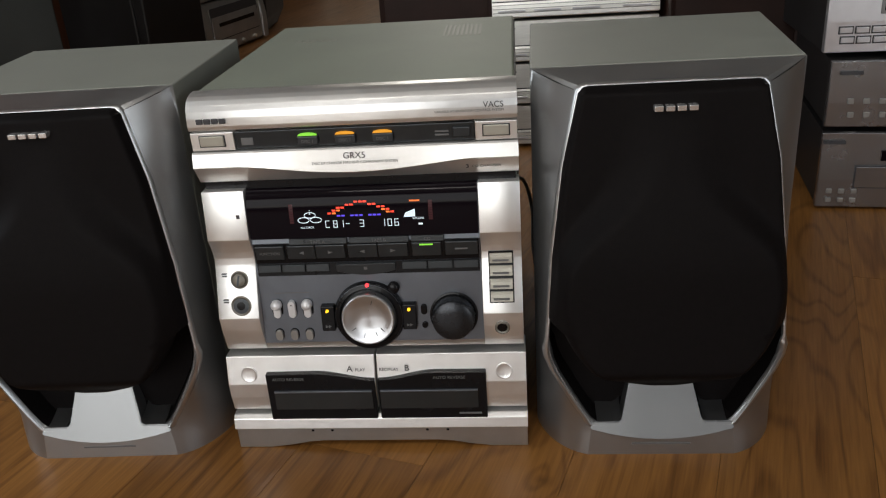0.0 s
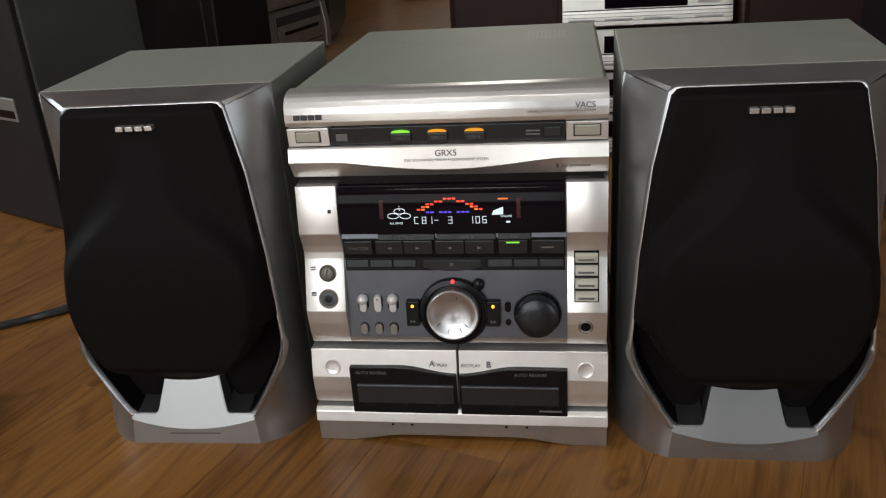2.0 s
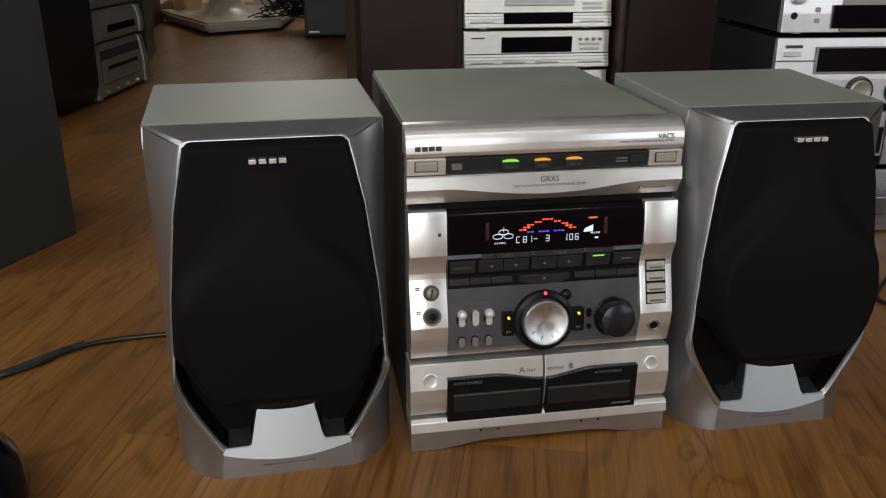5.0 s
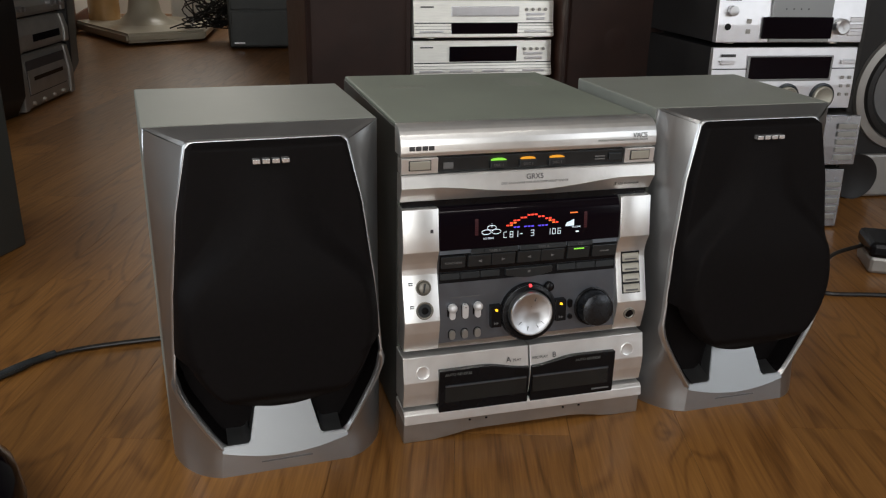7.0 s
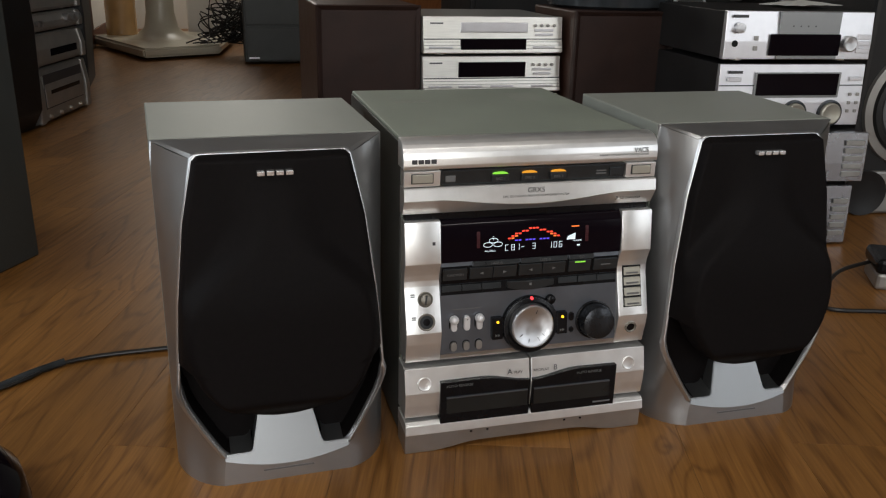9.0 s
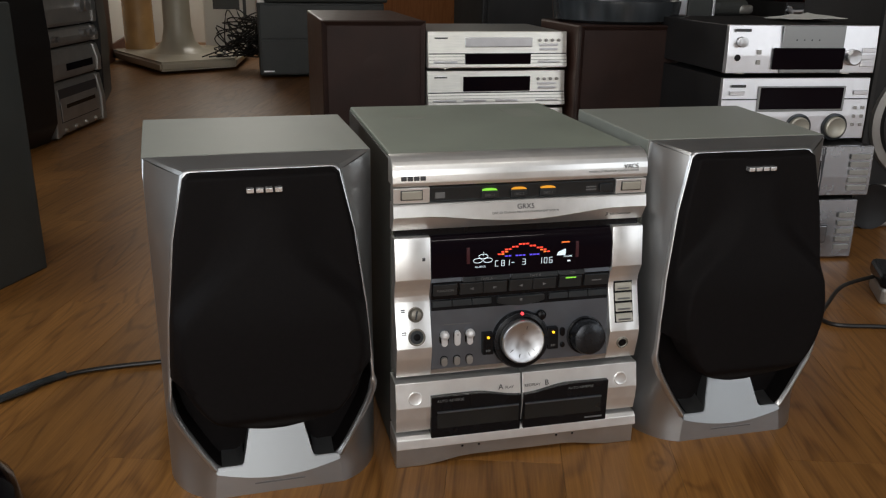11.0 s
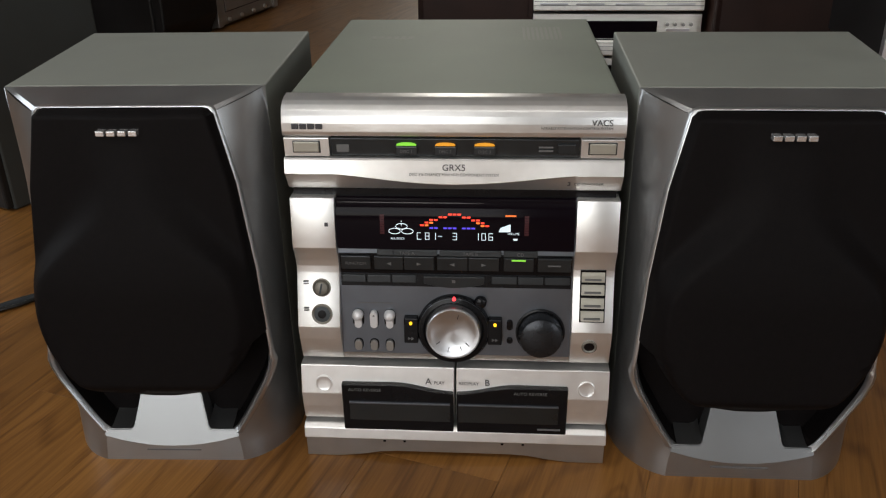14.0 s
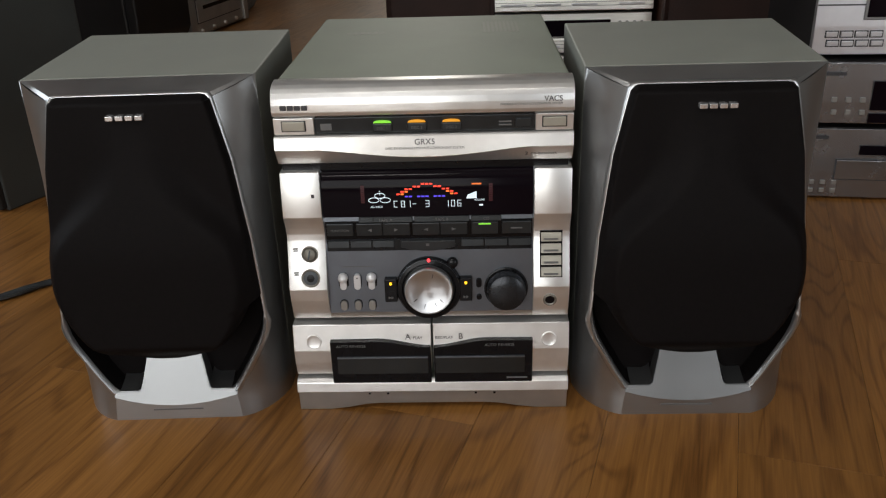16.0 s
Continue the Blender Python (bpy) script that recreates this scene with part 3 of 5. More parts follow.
for x, g in ((-0.0375, G_GREEN), (-0.0055, G_ORANGE), (0.0265, G_ORANGE)):
    part("disc_button", box(x - 0.0092, x + 0.0092, 0.0115, 0.016, 0.2985, 0.3062, 0.001), M_BTN, unit)
    dome = [(x + 0.0082 * math.cos(a * math.pi / 12), 0.3068 + 0.0021 * math.sin(a * math.pi / 12)) for a in range(13)]
    part("disc_lamp", prism(dome, 0.0118, 0.016), g, unit, "lit disc indicator")
    lettering("letter", {-0.0375: "DISC 1", -0.0055: "DISC 2", 0.0265: "DISC 3"}[x], x, 0.0113, 0.3008, 0.0036, M_GREYPRINT, unit, 0, "CENTER")
part("disc_mark", box(-0.0955, -0.085, 0.0142, 0.0158, 0.3, 0.3065, 0.0004), M_GREYPRINT, unit)
part("exchange_button", box(0.0855, 0.1, 0.0125, 0.016, 0.3, 0.3085, 0.0008), M_BTN, unit)
for zz in (0.3045, 0.3015):
    part("label_bar", box(0.0705, 0.082, 0.0142, 0.0152, zz, zz + 0.0014), M_GREYPRINT, unit)
# bar under the disc tray: bright above a wavy crease, turned under below it


def wave(x):
    return 0.2828 - 0.0082 * max(0, math.cos(min(1, abs(x) / 0.1) * math.pi / 2)) ** 1.3


bm = bmesh.new()
lines = []
for i in range(57):
    x = -W + 2 * W * i / 56
    w = wave(x)
    prof = [(0.03, 0.2955), (0.0122, 0.2955), (0.0108, 0.2942), (0.0085, w), (0.0095, w - 0.0012), (0.0178, 0.2676), (0.0188, 0.2665), (0.03, 0.2665)]
    lines.append([bm.verts.new((x, y, z)) for y, z in prof])
for p, q in zip(lines, lines[1:]):
    for k in range(len(p) - 1):
        bm.faces.new((p[k], q[k], q[k + 1], p[k + 1]))
bm.faces.new(lines[0][::-1])
bm.faces.new(lines[-1])
bmesh.ops.recalc_face_normals(bm, faces=bm.faces[:])
part("tray_front", bm, M_SILVER, unit, "silver disc tray front with a wavy crease")
part("seam", box(-W + 0.003, W - 0.003, 0.02, 0.04, 0.098, 0.3), M_BLACK, unit)

PILLAR = [(0.0115, 0.2597), (0.0055, 0.2155), (0.0088, 0.2085), (0.0112, 0.2015), (0.0122, 0.195), (0.0115, 0.189), (0.009, 0.18), (0.0055, 0.169), (0.0015, 0.156), (-0.003, 0.141), (-0.0015, 0.128), (0.0035, 0.1055)]
CENTRE = [(0.0185, 0.2585), (0.0085, 0.2095), (0.0105, 0.188), (0.0085, 0.177), (0.001, 0.112)]
for x0, x1 in ((-W + 0.001, -0.1005), (0.104, W)):
    part("side_pillar", bar(PILLAR + [(0.03, 0.1055), (0.03, 0.2597)], x0, x1, bevel=0.0006), M_SILVER, unit, "silver stepped side column", 0.4)
part("centre_panel", bar([(y + 0.0015, z) for y, z in CENTRE] + [(0.03, 0.112), (0.03, 0.2585)], -0.1003, 0.1038), M_GUN, unit, "gunmetal control panel")
part("chin", bar([(0.003, 0.1118), (0.0042, 0.1055), (0.03, 0.1055), (0.03, 0.1118)], -0.1004, 0.1039), M_SILVER_SHADE, unit)
GLASS = [(0.0175, 0.2588), (0.0152, 0.2568), (0.0131, 0.2543), (0.0114, 0.2513), (0.0101, 0.248), (0.0092, 0.244), (0.0085, 0.2395), (0.0078, 0.23), (0.0074, 0.2148)]
glass = part("display_window", bar(GLASS + [(0.022, 0.2148), (0.022, 0.2588)], -0.0995, 0.103), M_GLOSS, unit, "glossy black display window", True)


def on_glass(z):
    return interp(GLASS, z) - 0.00006


def lit(name, x0, x1, z0, z1, material, label=""):
    return part(name, bar([(on_glass(z0), z0), (on_glass(z1), z1), (on_glass(z1) + 0.0004, z1), (on_glass(z0) + 0.0004, z0)], x0, x1), material, glass, label)


SEGS = {"0": "abcdef", "1": "bc", "2": "abged", "3": "abgcd", "4": "fgbc", "5": "afgcd", "6": "afgedc", "7": "abc", "8": "abcdefg", "9": "abcdfg", "C": "afed", "B": "abcdefg", "-": "g"}


def digit(ch, x, z, w=0.0037, h=0.0066, t=0.00055):
    spots = {"a": (0, w, h - t, h), "g": (0, w, h / 2 - t / 2, h / 2 + t / 2), "d": (0, w, 0, t), "f": (0, t, h / 2, h), "b": (w - t, w, h / 2, h), "e": (0, t, 0, h / 2), "c": (w - t, w, 0, h / 2)}
    for s in SEGS[ch]:
        a, b, c, d = spots[s]
        lit("display_segment", x + a, x + b, z + c, z + d, G_WHITE)


for ch, x in (("C", -0.0305), ("B", -0.0235), ("1", -0.018), ("-", -0.0125), ("3", 0.0), ("1", 0.0185), ("0", 0.0245), ("6", 0.0305)):
    digit(ch, x, 0.2242)
for i in range(15):
    x = -0.0275 + i * 0.00395
    crown = round(4.6 * math.sin(math.pi * (i + 0.9) / 15.8))
    for k in range(6):
        c = "r" if k == crown else "o" if k == crown - 1 and i in (1, 2, 12, 13) else "b" if k == 0 and 1 < i < 13 and i % 4 else ""
        if c:
            z = 0.2342 + k * 0.0024
            lit("level_segment", x, x + 0.0031, z, z + 0.0015, {"b": G_BLUE, "r": G_REDSEG, "o": G_ORANGESEG}[c])
for x, z in ((-0.0495, 0.2318), (-0.0385, 0.2318), (-0.0435, 0.2362)):
    loop = [(x + 0.005 * math.cos(a * math.pi / 8), on_glass(z + 0.0025 * math.sin(a * math.pi / 8)), z + 0.0025 * math.sin(a * math.pi / 8)) for a in range(16)]
    part("disc_symbol", tube(loop, 0.00035, 6, True, smooth_steps=1), G_WHITE, glass)
lit("disc_symbol_pin", -0.0438, -0.0432, 0.2365, 0.241, G_WHITE)
lettering("display_caption", "ALL DISCS", -0.053, on_glass(0.2245) - 0.0002, 0.2242, 0.0026, G_WHITE, glass)
part("volume_symbol", prism([(0.039, 0.232), (0.049, 0.2322), (0.049, 0.2392), (0.0405, 0.2358)], on_glass(0.2355) - 0.0003, on_glass(0.2355) + 0.0008), G_WHITE, glass)
lit("display_caption", 0.0445, 0.0535, 0.2456, 0.2469, glow("orange_caption", (1.0, 0.2, 0.03), 1.0))
lettering("display_caption", "VOLUME", 0.0465, on_glass(0.2305) - 0.0002, 0.2298, 0.0026, G_WHITE, glass)
lit("display_caption", 0.0515, 0.055, 0.2245, 0.2262, G_WHITE)
for x in (-0.06, 0.0625):
    for k in range(8):
        lit("dim_segment", x - 0.0018, x + 0.0018, 0.229 + k * 0.0022, 0.2309 + k * 0.0022, G_DIM)


def on_panel(z):
    return interp(CENTRE, z) + 0.0015


def key(name, x0, x1, z0, z1, out=0.003, material=M_BTN, label="", bevel=0.0006):
    y0, y1 = on_panel(z0), on_panel(z1)
    return part(name, bar([(y0 - out, z0), (y1 - out, z1), (y1 + 0.001, z1), (y0 + 0.001, z0)], x0, x1, bevel=bevel), material, unit, label)


key("key_shelf", -0.099, 0.1025, 0.1895, 0.2095, 0.0012, M_BLACK, "", 0.0003)
key("key_heading", -0.0655, -0.0135, 0.2088, 0.2143, 0.0036, M_BTN)
key("key_heading", -0.0115, 0.0415, 0.2088, 0.2143, 0.0036, M_BTN)
key("key_heading", 0.0435, 0.0725, 0.2088, 0.2143, 0.0036, M_BTN)
for x0, x1 in ((-0.0975, -0.0715), (-0.0685, -0.0432), (-0.0425, -0.0162), (-0.0135, 0.0128), (0.0135, 0.0398), (0.0438, 0.0695), (0.073, 0.1015)):
    key("transport_key", x0, x1, 0.1945, 0.2078, 0.0036)
part("play_lamp", box(0.0505, 0.0625, on_panel(0.206) - 0.0039, on_panel(0.206), 0.2052, 0.2066), G_GREEN, unit, "lit green play bar")
for x in (-0.0555, -0.0295, -0.0005, 0.0265):
    s = 1 if x in (-0.0295, 0.0265) else -1
    part("arrow_mark", prism([(x - 0.002 * s, 0.1992), (x - 0.002 * s, 0.2024), (x + 0.002 * s, 0.2008)], on_panel(0.2008) - 0.004, on_panel(0.2008)), M_GREYPRINT, unit)
for x, word in ((-0.0395, "TAPE A"), (0.015, "TAPE B"), (0.058, "CD")):
    lettering("letter", word, x, on_panel(0.21) - 0.0038, 0.2102, 0.0042, M_GREYPRINT, unit, 0, "CENTER")
lettering("letter", "FUNCTION", -0.0845, on_panel(0.2) - 0.0038, 0.1995, 0.0036, M_GREYPRINT, unit, 0, "CENTER")
for x, w in ((0.0872, 0.011),):
    part("label_bar", box(x - w / 2, x + w / 2, on_panel(0.2008) - 0.004, on_panel(0.2008), 0.2002, 0.2016), M_GREYPRINT, unit)
key("key_shelf", -0.099, 0.1025, 0.1775, 0.1888, 0.0008, M_BLACK, "", 0.0003)
for x0, x1 in ((-0.0978, -0.0768), (-0.0758, -0.0548), (-0.0538, -0.0325), (0.0335, 0.0555), (0.0565, 0.0785), (0.0795, 0.1012)):
    key("function_key", x0, x1, 0.1815, 0.1882, 0.0026)
arc = [(-0.026, 0.1882), (0.0275, 0.1882)] + [(0.0275 - 0.0535 * i / 10, 0.1815 - 0.0042 * math.sin(math.pi * i / 10)) for i in range(11)]
part("stop_key", prism(arc, on_panel(0.183) - 0.0036, on_panel(0.183) + 0.002, 0.0004), M_BTN, unit, "curved stop key")
part("stop_mark", box(-0.001, 0.002, on_panel(0.183) - 0.004, on_panel(0.183) - 0.003, 0.1828, 0.1855), M_GREYPRINT, unit)
tilt = 7.0


def turned(x, z, out=0.0):
    return pose(x, on_panel(z) - out, z, -tilt)


# jog dial
part("dial_ring", lathe([(0.0325, -0.002), (0.0325, 0.004), (0.0312, 0.0065), (0.027, 0.0075), (0.0255, 0.0055), (0.0, 0.0055)], turned(0.0005, 0.1385), 56), M_BLACK, unit, "black dial ring", True)
part("dial_band", lathe([(0.0315, 0.0042), (0.0317, 0.0056), (0.0305, 0.0068)], turned(0.0005, 0.1385), 56), M_GUN, unit, "", True)
part("jog_dial", lathe([(0.0243, 0.002), (0.0243, 0.0125), (0.0239, 0.0138), (0.0229, 0.0146), (0.0218, 0.0145), (0.019, 0.0134), (0.016, 0.0124), (0.012, 0.0114), (0.008, 0.0107), (0.004, 0.0103), (0.0, 0.0102)], turned(0.0005, 0.1385), 64), M_SPUN, unit, "large satin silver jog dial", True)
for a in (75, 215, 255, 295, 320):
    ca, sa = math.cos(radians(a)), math.sin(radians(a))
    tick = box(-0.0028, 0.0028, -0.0133, -0.0115, -0.00028, 0.00028)
    tick.transform(turned(0.0005, 0.1385) @ pose(0.017 * ca, 0, 0.017 * sa, 0, -a, 0))
    part("dial_tick", tick, M_PRINT, unit)
part("dial_lamp", lathe([(0.0, 0.009), (0.0012, 0.0086), (0.0017, 0.0072), (0.0017, 0.004)], turned(0.001, 0.1685), 16), G_RED, unit, "lit red lamp", True)
part("dial_gleam_button", lathe([(0.0, 0.0065), (0.004, 0.0062), (0.0052, 0.005), (0.0055, 0.001)], turned(0.0242, 0.1645), 28), M_BLACK, unit, "small round black button", True)
part("volume_ring", lathe([(0.0218, 0.0), (0.0218, 0.0018), (0.0202, 0.0022), (0.0192, 0.001)], turned(0.0772, 0.1365), 48), M_BLACK, unit, "", True)
part("volume_knob", lathe([(0.0195, 0.0), (0.0191, 0.013), (0.0178, 0.0165), (0.0145, 0.018), (0.0075, 0.0188), (0.0, 0.019)], turned(0.0772, 0.1365), 56), M_KNOB, unit, "dark satin volume knob", True)
for x in (-0.0375, 0.0372):
    key("skip_key", x - 0.0062, x + 0.0062, 0.1258, 0.15, 0.0066, M_BLACK, "black rocker key", 0.001)
    part("amber_lamp", lathe([(0.0, 0.009), (0.0012, 0.0086), (0.0015, 0.007), (0.0015, 0.001)], turned(x, 0.1448), 14), G_YELLOW, unit, "lit amber lamp", True)
    for dx in (-0.0014, 0.0014):
        part("skip_mark", prism([(x + dx - 0.0012, 0.1292), (x + dx - 0.0012, 0.1322), (x + dx + 0.0012, 0.1307)], on_panel(0.1307) - 0.0072, on_panel(0.1307)), M_GREYPRINT, unit)


def pill(x, z, w, h, out):
    pts = [(x + (w / 2) * math.cos(a), z + math.copysign(max(0, h / 2 - w / 2), math.sin(a)) + (w / 2) * math.sin(a)) for a in [2 * math.pi * (i + 0.5) / 20 for i in range(20)]]
    return prism(pts, on_panel(z) - out, on_panel(z) + 0.001, 0.0004)


for x, ball in ((-0.0852, True), (-0.071, False), (-0.0568, True)):
    z = 0.1435 if ball else 0.1425
    part("switch_well", pill(x, z + 0.002, 0.0105 if ball else 0.0082, 0.019, 0.0006), M_BLACK, unit)
    if ball:
        part("toggle", pill(x, z, 0.0066, 0.0118, 0.0038), M_TOGGLE, unit, "silver oval button")
    if not ball:
        part("toggle", pill(x, z + 0.0035, 0.0068, 0.0165, 0.0042), M_TOGGLE, unit, "long silver button")
        part("toggle_dot", lathe([(0.0, 0.0048), (0.0014, 0.0047), (0.0016, 0.004)], turned(x, z + 0.0085), 16), M_BLACK, unit)
    if ball:
        part("ball_button", lathe([(0.0, 0.0088), (0.003, 0.008), (0.0048, 0.0055), (0.005, 0.0015)], turned(x, 0.1502), 24), M_TOGGLE, unit, "round silver button", True)
    part("small_button", pill(x - 0.0005, 0.1205, 0.0068, 0.0105, 0.0032), M_ALU_D, unit)
    part("switch_rim", pill(x - 0.0005, 0.1205, 0.0084, 0.012, 0.0006), M_BLACK, unit)
for x, z, h in ((0.0502, 0.1425, 0.01), (0.0504, 0.1275, 0.006)):
    part("side_key", pill(x, z, 0.0055, h, 0.0022), M_BLACK, unit)
for z in (0.1605, 0.1125):
    part("label_bar", box(-0.086, -0.054, on_panel(z) - 0.0002, on_panel(z) + 0.001, z, z + 0.0008), M_GREYPRINT, unit)


def on_pillar(z):
    return interp(PILLAR, z)


part("power_mark", box(-0.1095, -0.1065, on_pillar(0.2368) - 0.0004, on_pillar(0.2368) + 0.001, 0.235, 0.2385), M_PRINT, unit)
for z, r, deep in ((0.1755, 0.0083, False), (0.1525, 0.0094, True)):
    m = pose(-0.1165, on_pillar(z) + 0.0006, z, -14)
    part("jack_ring", lathe([(r, -0.001), (r, 0.0012), (r - 0.001, 0.0018), (r - 0.0022, 0.001)] + ([(r - 0.0054, 0.0004)] if deep else [(r - 0.0025, 0.004), (r - 0.0035, 0.0048), (0.0, 0.0048)]), m, 32), M_JACK, unit, "microphone jack" if deep else "microphone level knob", True)
    if deep:
        part("jack_bowl", lathe([(0.0072, 0.0), (0.0072, 0.0014), (0.0, 0.0016)], m, 24), M_BTN, unit)
        part("jack_hole", lathe([(0.0038, 0.001), (0.0038, 0.0019), (0.0, 0.002)], m, 24), M_BLACK, unit)
    else:
        tick = box(-0.0008, 0.0008, -0.0056, -0.0046, -0.0048, 0.0048)
        tick.transform(m @ pose(0, 0, 0, 0, 12, 0))
        part("knob_slot", tick, M_BTN, unit)
    for k in range(2):
        part("label_bar", box(-0.1325, -0.128, on_pillar(z) - 0.0004, on_pillar(z) + 0.003, z + 0.0056 - k * 0.0022, z + 0.0063 - k * 0.0022), M_GREYPRINT, unit)
m = pose(0.1205, on_pillar(0.126) - 0.0006, 0.126, 8)
part("phones_ring", lathe([(0.0068, -0.001), (0.0068, 0.0012), (0.0058, 0.0016), (0.0044, 0.0004)], m, 28), M_JACK, unit, "headphone jack", True)
part("phones_hole", lathe([(0.0046, 0.0), (0.0046, 0.0006), (0.0, 0.0008)], m, 20), M_BLACK, unit)
for i, z in enumerate((0.1895, 0.1785, 0.1672, 0.1562)):
    y0, y1 = on_pillar(z - 0.0045), on_pillar(z + 0.0045)
    part("edit_key", bar([(y0 - 0.0028, z - 0.0042), (y1 - 0.0034, z + 0.0018), (y1 - 0.0018, z + 0.0042), (y1 + 0.002, z + 0.0042), (y0 + 0.002, z - 0.0042)], 0.1112, 0.1312, bevel=0.0005), M_CHAMP, unit, "champagne bar key")
    part("label_bar", box(0.1138, 0.128, y0 - 0.0032, y0, z - 0.0022, z - 0.0008), M_GREYPRINT, unit)
part("key_frame", bar([(on_pillar(0.1505) - 0.0008, 0.1505), (on_pillar(0.188) - 0.0008, 0.188), (on_pillar(0.1955) - 0.0008, 0.1955), (0.02, 0.1955), (0.02, 0.1505)], 0.1102, 0.1322), M_BLACK, unit)

# cassette decks
DECK = [(-0.0015, 0.0999), (-0.0074, 0.0725), (-0.0064, 0.0575), (-0.0038, 0.0425)]
for sgn, x0, x1 in ((-1, -W - 0.0008, 0.0008), (1, 0.0027, W + 0.0012)):
    d = part("deck_door", bar(DECK + [(0.03, 0.0425), (0.03, 0.0999)], x0, x1, bevel=0.0007), M_SILVER, unit, "silver cassette door with dark window")
    xo, xi = (-0.1022, 0.0002) if sgn < 0 else (0.1038, 0.0033)
    pts = [(xo, 0.0288), (xo, 0.0848), (xo + (xi - xo) * 0.46, 0.0852)]
    pts += [(xo + (xi - xo) * (0.46 + 0.54 * i / 8), 0.0852 - 0.0075 * (1 - math.cos(math.pi * i / 8)) / 2) for i in range(1, 9)] + [(xi, 0.0288)]
    part("deck_window", prism(pts, -0.0105, 0.004, 0.0006), M_BLACK, d, "black smoked window surround")
    a, b = (xo + 0.0065, xi - 0.003) if sgn < 0 else (xi + 0.0015, xo - 0.008)
    part("deck_glass", bar([(-0.0125, 0.0475), (-0.0112, 0.0655), (-0.009, 0.0655), (-0.009, 0.0475)], a, b), M_DECKGLASS, d, "glossy cassette window")
    part("deck_shelf", box(a, b, -0.0125, -0.0095, 0.0655, 0.0672, 0.0004), M_GUN, d)
    cx = -0.119 if sgn < 0 else 0.1205
    part("eject_dimple", lathe([(0.008, -0.001), (0.0076, 0.0012), (0.007, 0.0015), (0.006, 0.0012), (0.003, 0.001), (0.0, 0.0009)], pose(cx, -0.0049, 0.0825, -10), 32), M_SILVER, d, "round eject dimple", True)
part("logo_bar", box(0.0775, 0.0985, -0.011, -0.0104, 0.0395, 0.0412), M_GREYPRINT, unit)
lettering("letter", "A", -0.0255, -0.0062, 0.0845, 0.0085, M_PRINT, unit, -10)
lettering("letter", "PLAY", -0.0175, -0.0062, 0.0847, 0.0042, M_PRINT, unit, -10)
lettering("letter", "B", 0.0285, -0.0062, 0.0845, 0.0085, M_PRINT, unit, -10)
lettering("letter", "REC/PLAY", 0.005, -0.0062, 0.0847, 0.0042, M_PRINT, unit, -10)
lettering("letter", "AUTO REVERSE", 0.055, -0.0112, 0.0785, 0.0044, M_GREYPRINT, unit)
lettering("letter", "AUTO REVERSE", -0.096, -0.0112, 0.0785, 0.0044, M_GREYPRINT, unit)
lettering("letter", "VACS", 0.1285, 0.0122, 0.3243, 0.0069, M_PRINT, unit, -8, "RIGHT")
lettering("letter", "GRX5", 0.0015, 0.0084, 0.2866, 0.0076, M_PRINT, unit, -10, "CENTER")
lettering("letter", "DISC EX-CHANGE MINI HI-FI COMPONENT SYSTEM", 0.0015, 0.0076, 0.2822, 0.0032, M_GREYPRINT, unit, -10, "CENTER")
lettering("letter", "3", 0.0945, 0.0146, 0.2722, 0.0066, M_PRINT, unit, 30)
lettering("letter", "CD CHANGER", 0.1, 0.0143, 0.2728, 0.0038, M_GREYPRINT, unit, 30)
lettering("letter", "VARIABLE ATTENUATION CONTROL SYSTEM", 0.1285, 0.0118, 0.3212, 0.0028, M_GREYPRINT, unit, -8, "RIGHT")
for i in range(4):
    part("badge", box(-0.131 + i * 0.0066, -0.1255 + i * 0.0066, 0.0114, 0.015, 0.3202, 0.3246, 0.0004), M_PRINT, unit, "dark badge bar")
# plinth, cut away in an arch underneath
pts = [(-W - 0.001, 0.0), (-0.108, 0.0), (-0.09, 0.0022), (-0.07, 0.006), (-0.055, 0.0072), (0.055, 0.0072), (0.07, 0.006), (0.09, 0.0022), (0.108, 0.0), (W + 0.001, 0.0), (W + 0.001, 0.0245), (-W - 0.001, 0.0245)]
part("plinth", prism(pts, -0.0075, 0.03, 0.0006), M_SILVER_SHADE, unit, "silver plinth with shade put into its colour")
part("plinth_lip", bar([(-0.0125, 0.0248), (-0.0105, 0.0355), (-0.0065, 0.0385), (0.03, 0.0385), (0.03, 0.0248)], -W - 0.0012, W + 0.0014, bevel=0.0008), M_SILVER, unit, "bright silver lip")
for x in (-0.0655, -0.0465, 0.0455, 0.065):
    part("screw_hole", box(x - 0.0012, x + 0.0012, -0.0079, -0.0065, 0.0185, 0.0205), M_BLACK, unit)
for x in (-0.115, 0.115):
    part("foot", lathe([(0.012, 0), (0.012, 0.005), (0, 0.005)], pose(x, 0.06, 0.0005, -90), 20), M_RUBBER, unit)
    part("foot", lathe([(0.012, 0), (0.012, 0.005), (0, 0.005)], pose(x, 0.32, 0.0005, -90), 20), M_RUBBER, unit)

